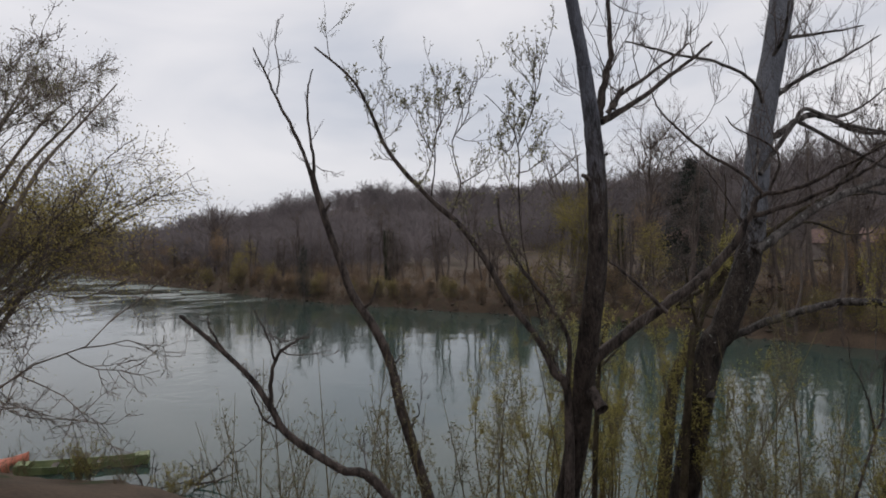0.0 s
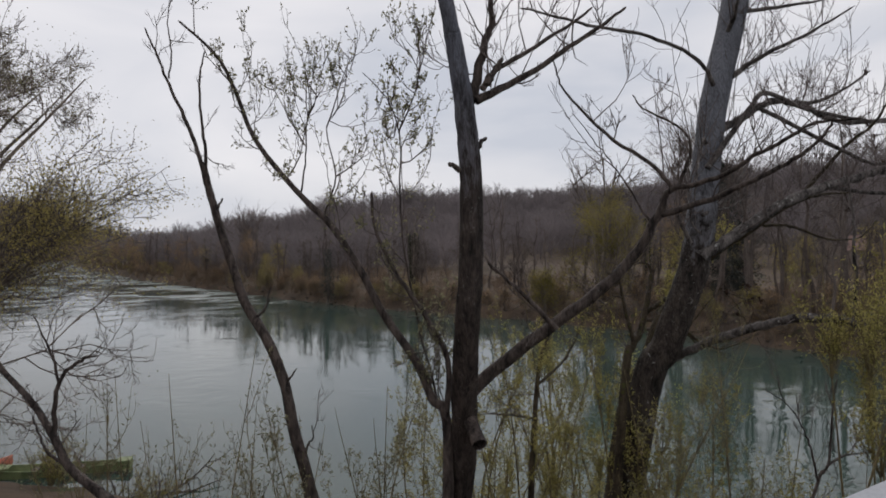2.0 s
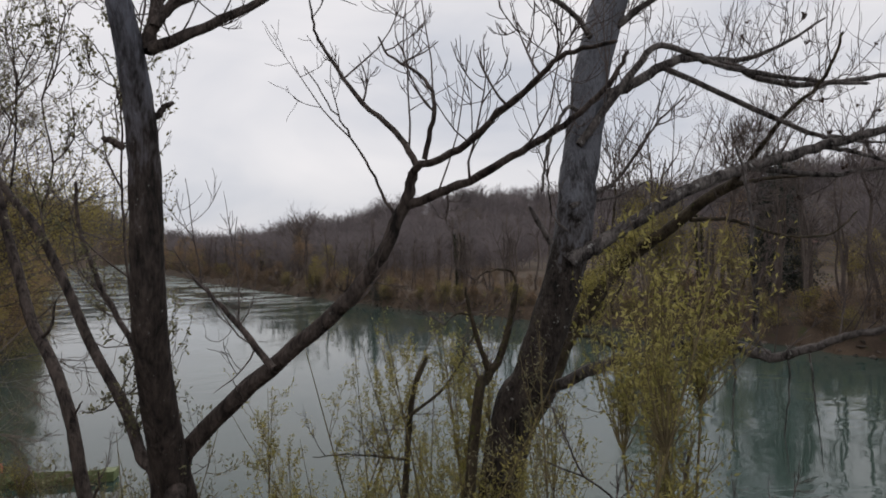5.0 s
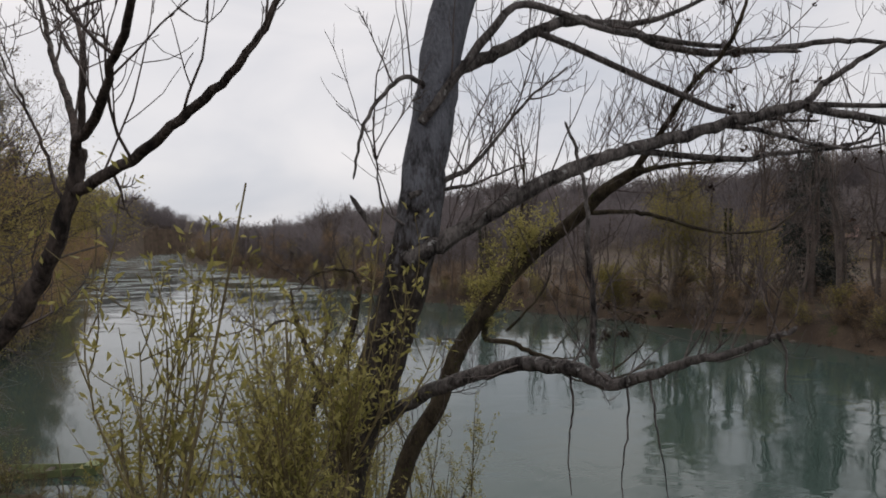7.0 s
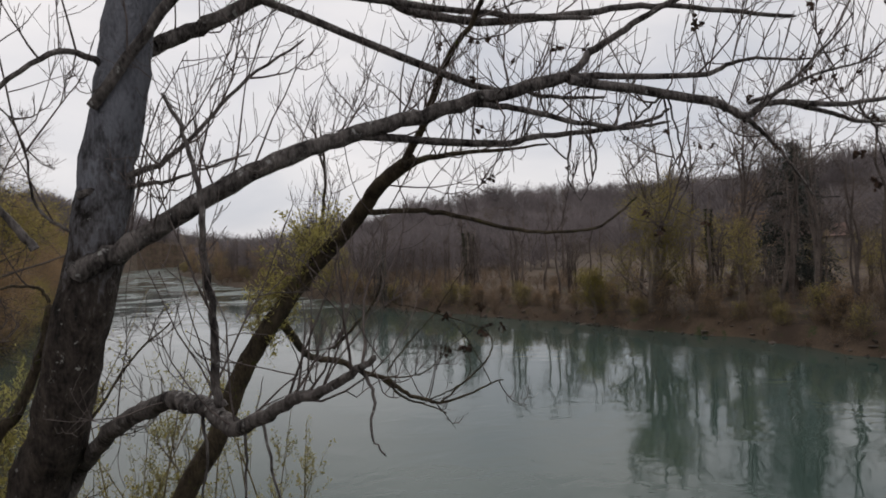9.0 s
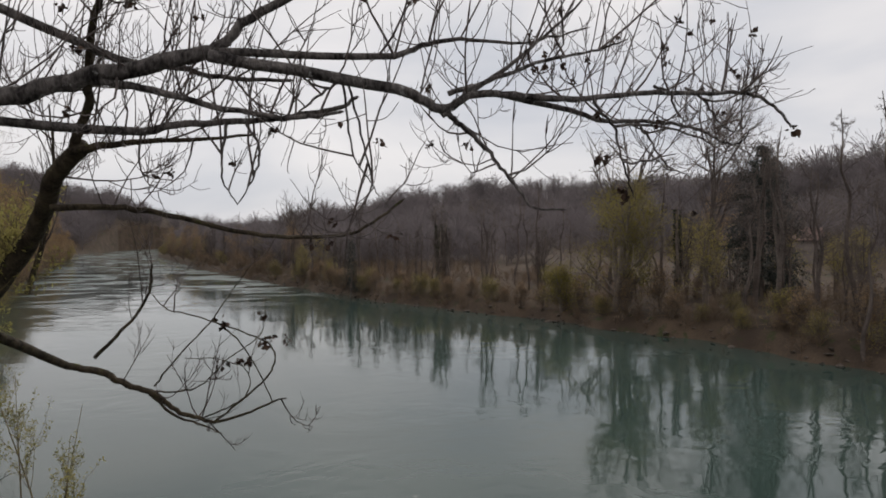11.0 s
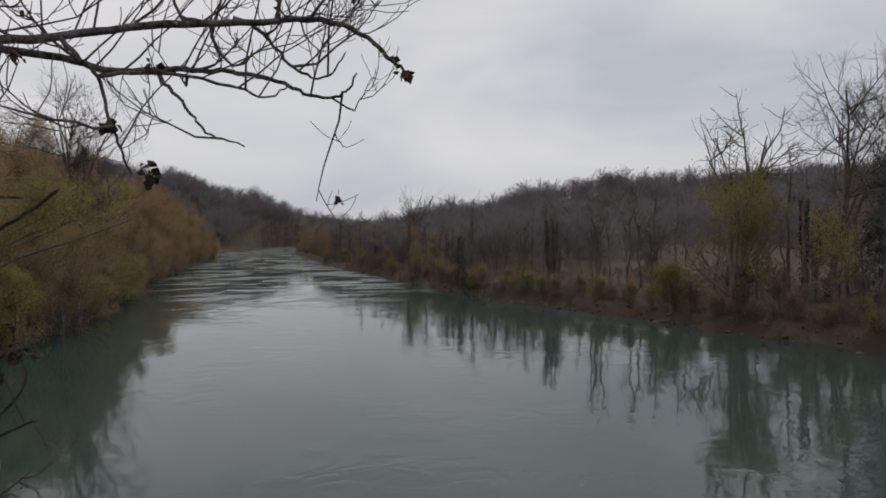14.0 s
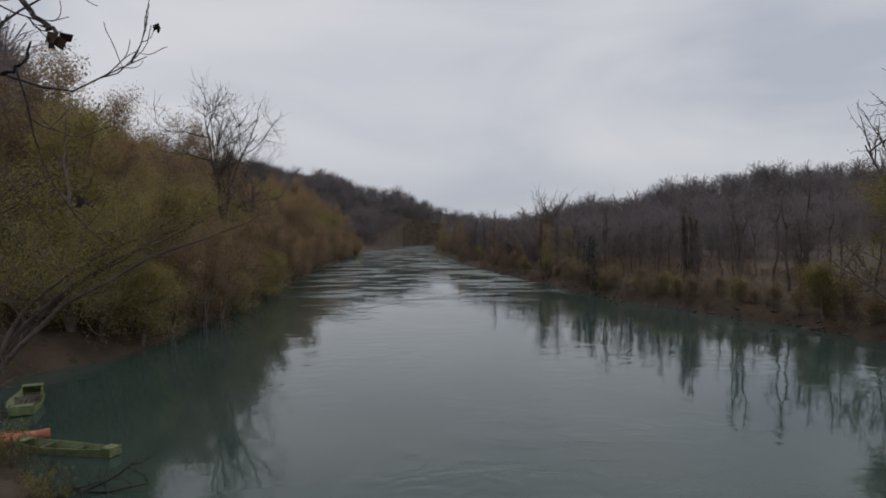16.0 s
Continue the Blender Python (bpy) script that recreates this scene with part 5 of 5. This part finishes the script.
woods("shore_scrub", "low brown brush at the far waterline", 8, scatter(700, 48, 72, -40, 220, lambda x, y: (inland(x, y) > 0.0) & (inland(x, y) < 2.5), 8), SCRUB, (0.9, 2.2), 110, 1.1, 0.0)
woods("hill_woodland", "bare woods on the far side of the valley", 7, scatter(450, 60, 420, 560, 760, lambda x, y: inland(x, y) > 0, 7), WOODS, (9, 14))


# ---- boats ----
def boat(name, label, at, rz, length, width, depth, mat, inside, seed, planks=True):
    """A flat-bottomed wooden river boat: hull with thickness, end decks, thwarts and rubbing strips."""
    ob = thing(name, label, "boat", at, rz)
    bm = bmesh.new()
    n = 12
    rings = []
    for k in range(n + 1):
        s = k / n
        w = width / 2 * (0.62 + 0.38 * math.sin(math.pi * min(1, s * 1.15 + 0.08)))
        rise = depth * 0.35 * (2 * s - 1) ** 4
        x = (s - 0.5) * length
        t = 0.045
        row = [(-w * 0.82, rise), (-w, depth + rise * 0.9), (-w + t, depth + rise * 0.9), (-w * 0.82 + t, rise + t), (w * 0.82 - t, rise + t), (w - t, depth + rise * 0.9), (w, depth + rise * 0.9), (w * 0.82, rise)]
        rings.append([bm.verts.new((x, y, z)) for y, z in row])
    for a, b in zip(rings, rings[1:]):
        for i in range(8):
            bm.faces.new((a[i], a[(i + 1) % 8], b[(i + 1) % 8], b[i]))
    for r in (rings[0], rings[-1]):
        bm.faces.new((r[0], r[1], r[2], r[3]))
        bm.faces.new((r[4], r[5], r[6], r[7]))
        bm.faces.new((r[0], r[3], r[4], r[7]))
    bmesh.ops.recalc_face_normals(bm, faces=bm.faces)
    part("hull", bm, mat, ob)
    ew = width * 0.62
    for s in (-1, 1):
        z = depth * 0.35
        part("transom", box(bmesh.new(), s * length / 2 - 0.03, s * length / 2 + 0.03, -ew * 0.5, ew * 0.5, z, z + depth * 0.95, 0.01), mat, ob)
        x0, x1 = sorted((s * length * 0.5, s * length * 0.40))
        part("end_deck", box(bmesh.new(), x0, x1, -ew * 0.47, ew * 0.47, depth * 1.18, depth * 1.18 + 0.04, 0.01), mat, ob)
    for x in (-0.22, 0.12):
        part("thwart", box(bmesh.new(), x * length - 0.13, x * length + 0.13, -width * 0.47, width * 0.47, depth * 0.7, depth * 0.7 + 0.035, 0.008), inside, ob)
    if planks:
        for k in range(5):
            y = (k - 2) * width * 0.145
            part("floor_plank", box(bmesh.new(), -length * 0.42, length * 0.42, y - width * 0.065, y + width * 0.065, 0.10, 0.125, 0.004), inside, ob)
    return ob


boat("rowing_boat", "faded green flat-bottomed wooden boat afloat by the bank", (6.85, 33.35, WATER_Z - 0.12), -22.0, 5.1, 1.15, 0.42, GREEN_PAINT, BOAT_WOOD, 1)
boat("rowing_boat", "old faded green wooden punt with plank floor", (1.0, 43.2, WATER_Z - 0.12), 108.0, 6.4, 1.8, 0.5, GREEN_PAINT, BOAT_WOOD, 2)


def canoe(label, at, rz, length, width, tilt=0.0):
    """An upturned-keel canoe: pointed hull with a cockpit rim, a seat and grab posts."""
    ob = thing("canoe", label, "boat", at, rz, group="orange canoes")
    bm = bmesh.new()
    n, m = 16, 14
    rings = []
    for k in range(n + 1):
        s = k / n
        w = width / 2 * max(0.02, math.sin(math.pi * s) ** 0.7)
        h = 0.34 + 0.12 * (2 * s - 1) ** 4
        rings.append([bm.verts.new(((s - 0.5) * length, w * math.cos(2 * math.pi * j / m), 0.2 + h * 0.5 * math.sin(2 * math.pi * j / m) * (0.9 if math.sin(2 * math.pi * j / m) > 0 else 1.1) + 0.12 * (2 * s - 1) ** 4)) for j in range(m)])
    for a, b in zip(rings, rings[1:]):
        for j in range(m):
            bm.faces.new((a[j], a[(j + 1) % m], b[(j + 1) % m], b[j]))
    bm.faces.new(rings[0])
    bm.faces.new(list(reversed(rings[-1])))
    bmesh.ops.recalc_face_normals(bm, faces=bm.faces)
    for f in bm.faces:
        f.smooth = True
    part("hull", bm, ORANGE_PAINT, ob)
    for x in (-0.12, 0.16):
        g = Geo()
        a = np.linspace(0, 2 * np.pi, 19)
        g.tube(np.stack([x * length + 0.42 * np.cos(a), 0.22 * np.sin(a), np.full(19, 0.385)], -1), np.full(19, 0.02), 6)
        part("cockpit_rim", g, DEAD_LEAF, ob, "dark cockpit rim")
    for x in (0.33, 0.36):
        part("grab_post", box(bmesh.new(), x * length - 0.02, x * length + 0.02, -0.02, 0.02, 0.3, 0.52, 0.006), DEAD_LEAF, ob)
    return ob


canoe("long faded orange canoe moored by the bank", (2.9, 35.9, WATER_Z - 0.05), -2.0, 4.6, 0.8)
canoe("second faded orange canoe moored beside it", (2.2, 34.6, WATER_Z - 0.05), 2.0, 4.2, 0.75)

# brush and driftwood at the foot of the near bank
shrub("waterside_bush", "half-leafed willow scrub in front of the boats", on_ground(6.0, 29.6), 1.7, 1.5, 26, WILLOW_LEAF, 1800, 0.07, 95, start=0.15)
shrub("waterside_bush", "half-leafed willow scrub at the water's edge", on_ground(8.6, 27.0), 1.3, 1.4, 22, WILLOW_LEAF, 1500, 0.07, 96, start=0.15)
shrub("waterside_bush", "bare tangled brush at the water's edge", on_ground(7.2, 28.6), 1.2, 1.6, 20, None, 0, 0.06, 97, start=0.1)
shrub("waterside_bush", "bare tangled brush at the water's edge", on_ground(4.0, 30.5), 1.1, 1.5, 18, None, 0, 0.06, 98, start=0.1)
for k, (x, y, rz, n) in enumerate(((7.6, 27.5, 20, 3), (9.6, 27.8, -10, 2), (6.0, 29.0, 60, 3))):
    rng = np.random.default_rng(200 + k)
    ob = thing("driftwood", "dead branch lying at the water's edge", "driftwood", (x, y, WATER_Z + 0.1), rz, "driftwood branches")
    g, ends = Geo(), []
    for _ in range(n):
        shoot(g, rng, (0, 0, 0), (1, rng.normal() * 0.4, 0.12), 2.2, 0.05, 2, ends, 0.05, 0.25)
    part("branch", g, BARK, ob)

# ---- houses behind the far trees ----
def house(label, x, y, rz, w, d, h):
    ob = thing("house", label, "house", (x, y, float(ground_z(x, y)) - 0.3), rz)
    part("wall", box(bmesh.new(), -w / 2, w / 2, -d / 2, d / 2, 0, h), PLASTER, ob)
    bm = bmesh.new()
    o = 0.5
    v = [bm.verts.new(c) for c in ((-w / 2 - o, -d / 2 - o, h), (w / 2 + o, -d / 2 - o, h), (w / 2 + o, d / 2 + o, h), (-w / 2 - o, d / 2 + o, h), (-w / 2 - o, 0, h + d * 0.32), (w / 2 + o, 0, h + d * 0.32))]
    for f in ((0, 1, 5, 4), (2, 3, 4, 5), (0, 4, 3), (1, 2, 5), (3, 2, 1, 0)):
        bm.faces.new([v[i] for i in f])
    bmesh.ops.recalc_face_normals(bm, faces=bm.faces)
    part("roof", bm, ROOF, ob)
    part("chimney", box(bmesh.new(), w * 0.2, w * 0.2 + 0.6, -0.3, 0.3, h + d * 0.1, h + d * 0.32 + 0.9), PLASTER, ob)
    for k in range(int(w // 3)):
        x0 = -w / 2 + 1.2 + k * 3
        for z in (1.0, 3.7) if h > 4.5 else (1.0,):
            part("window", box(bmesh.new(), x0, x0 + 1.0, -d / 2 - 0.05, -d / 2 + 0.05, z, z + 1.3), GLASS, ob)


house("pale house with a terracotta roof behind the far trees", 131, 84, 118, 8, 7, 4.2)
house("long low building with a terracotta roof behind the far trees", 140, 52, 112, 22, 8, 3.0)
house("pale house with a terracotta roof behind the far trees", 138, 24, 105, 12, 8, 4.0)
house("pale house behind the trees of the near bank", -17, 66, -25, 10, 8, 6.5)
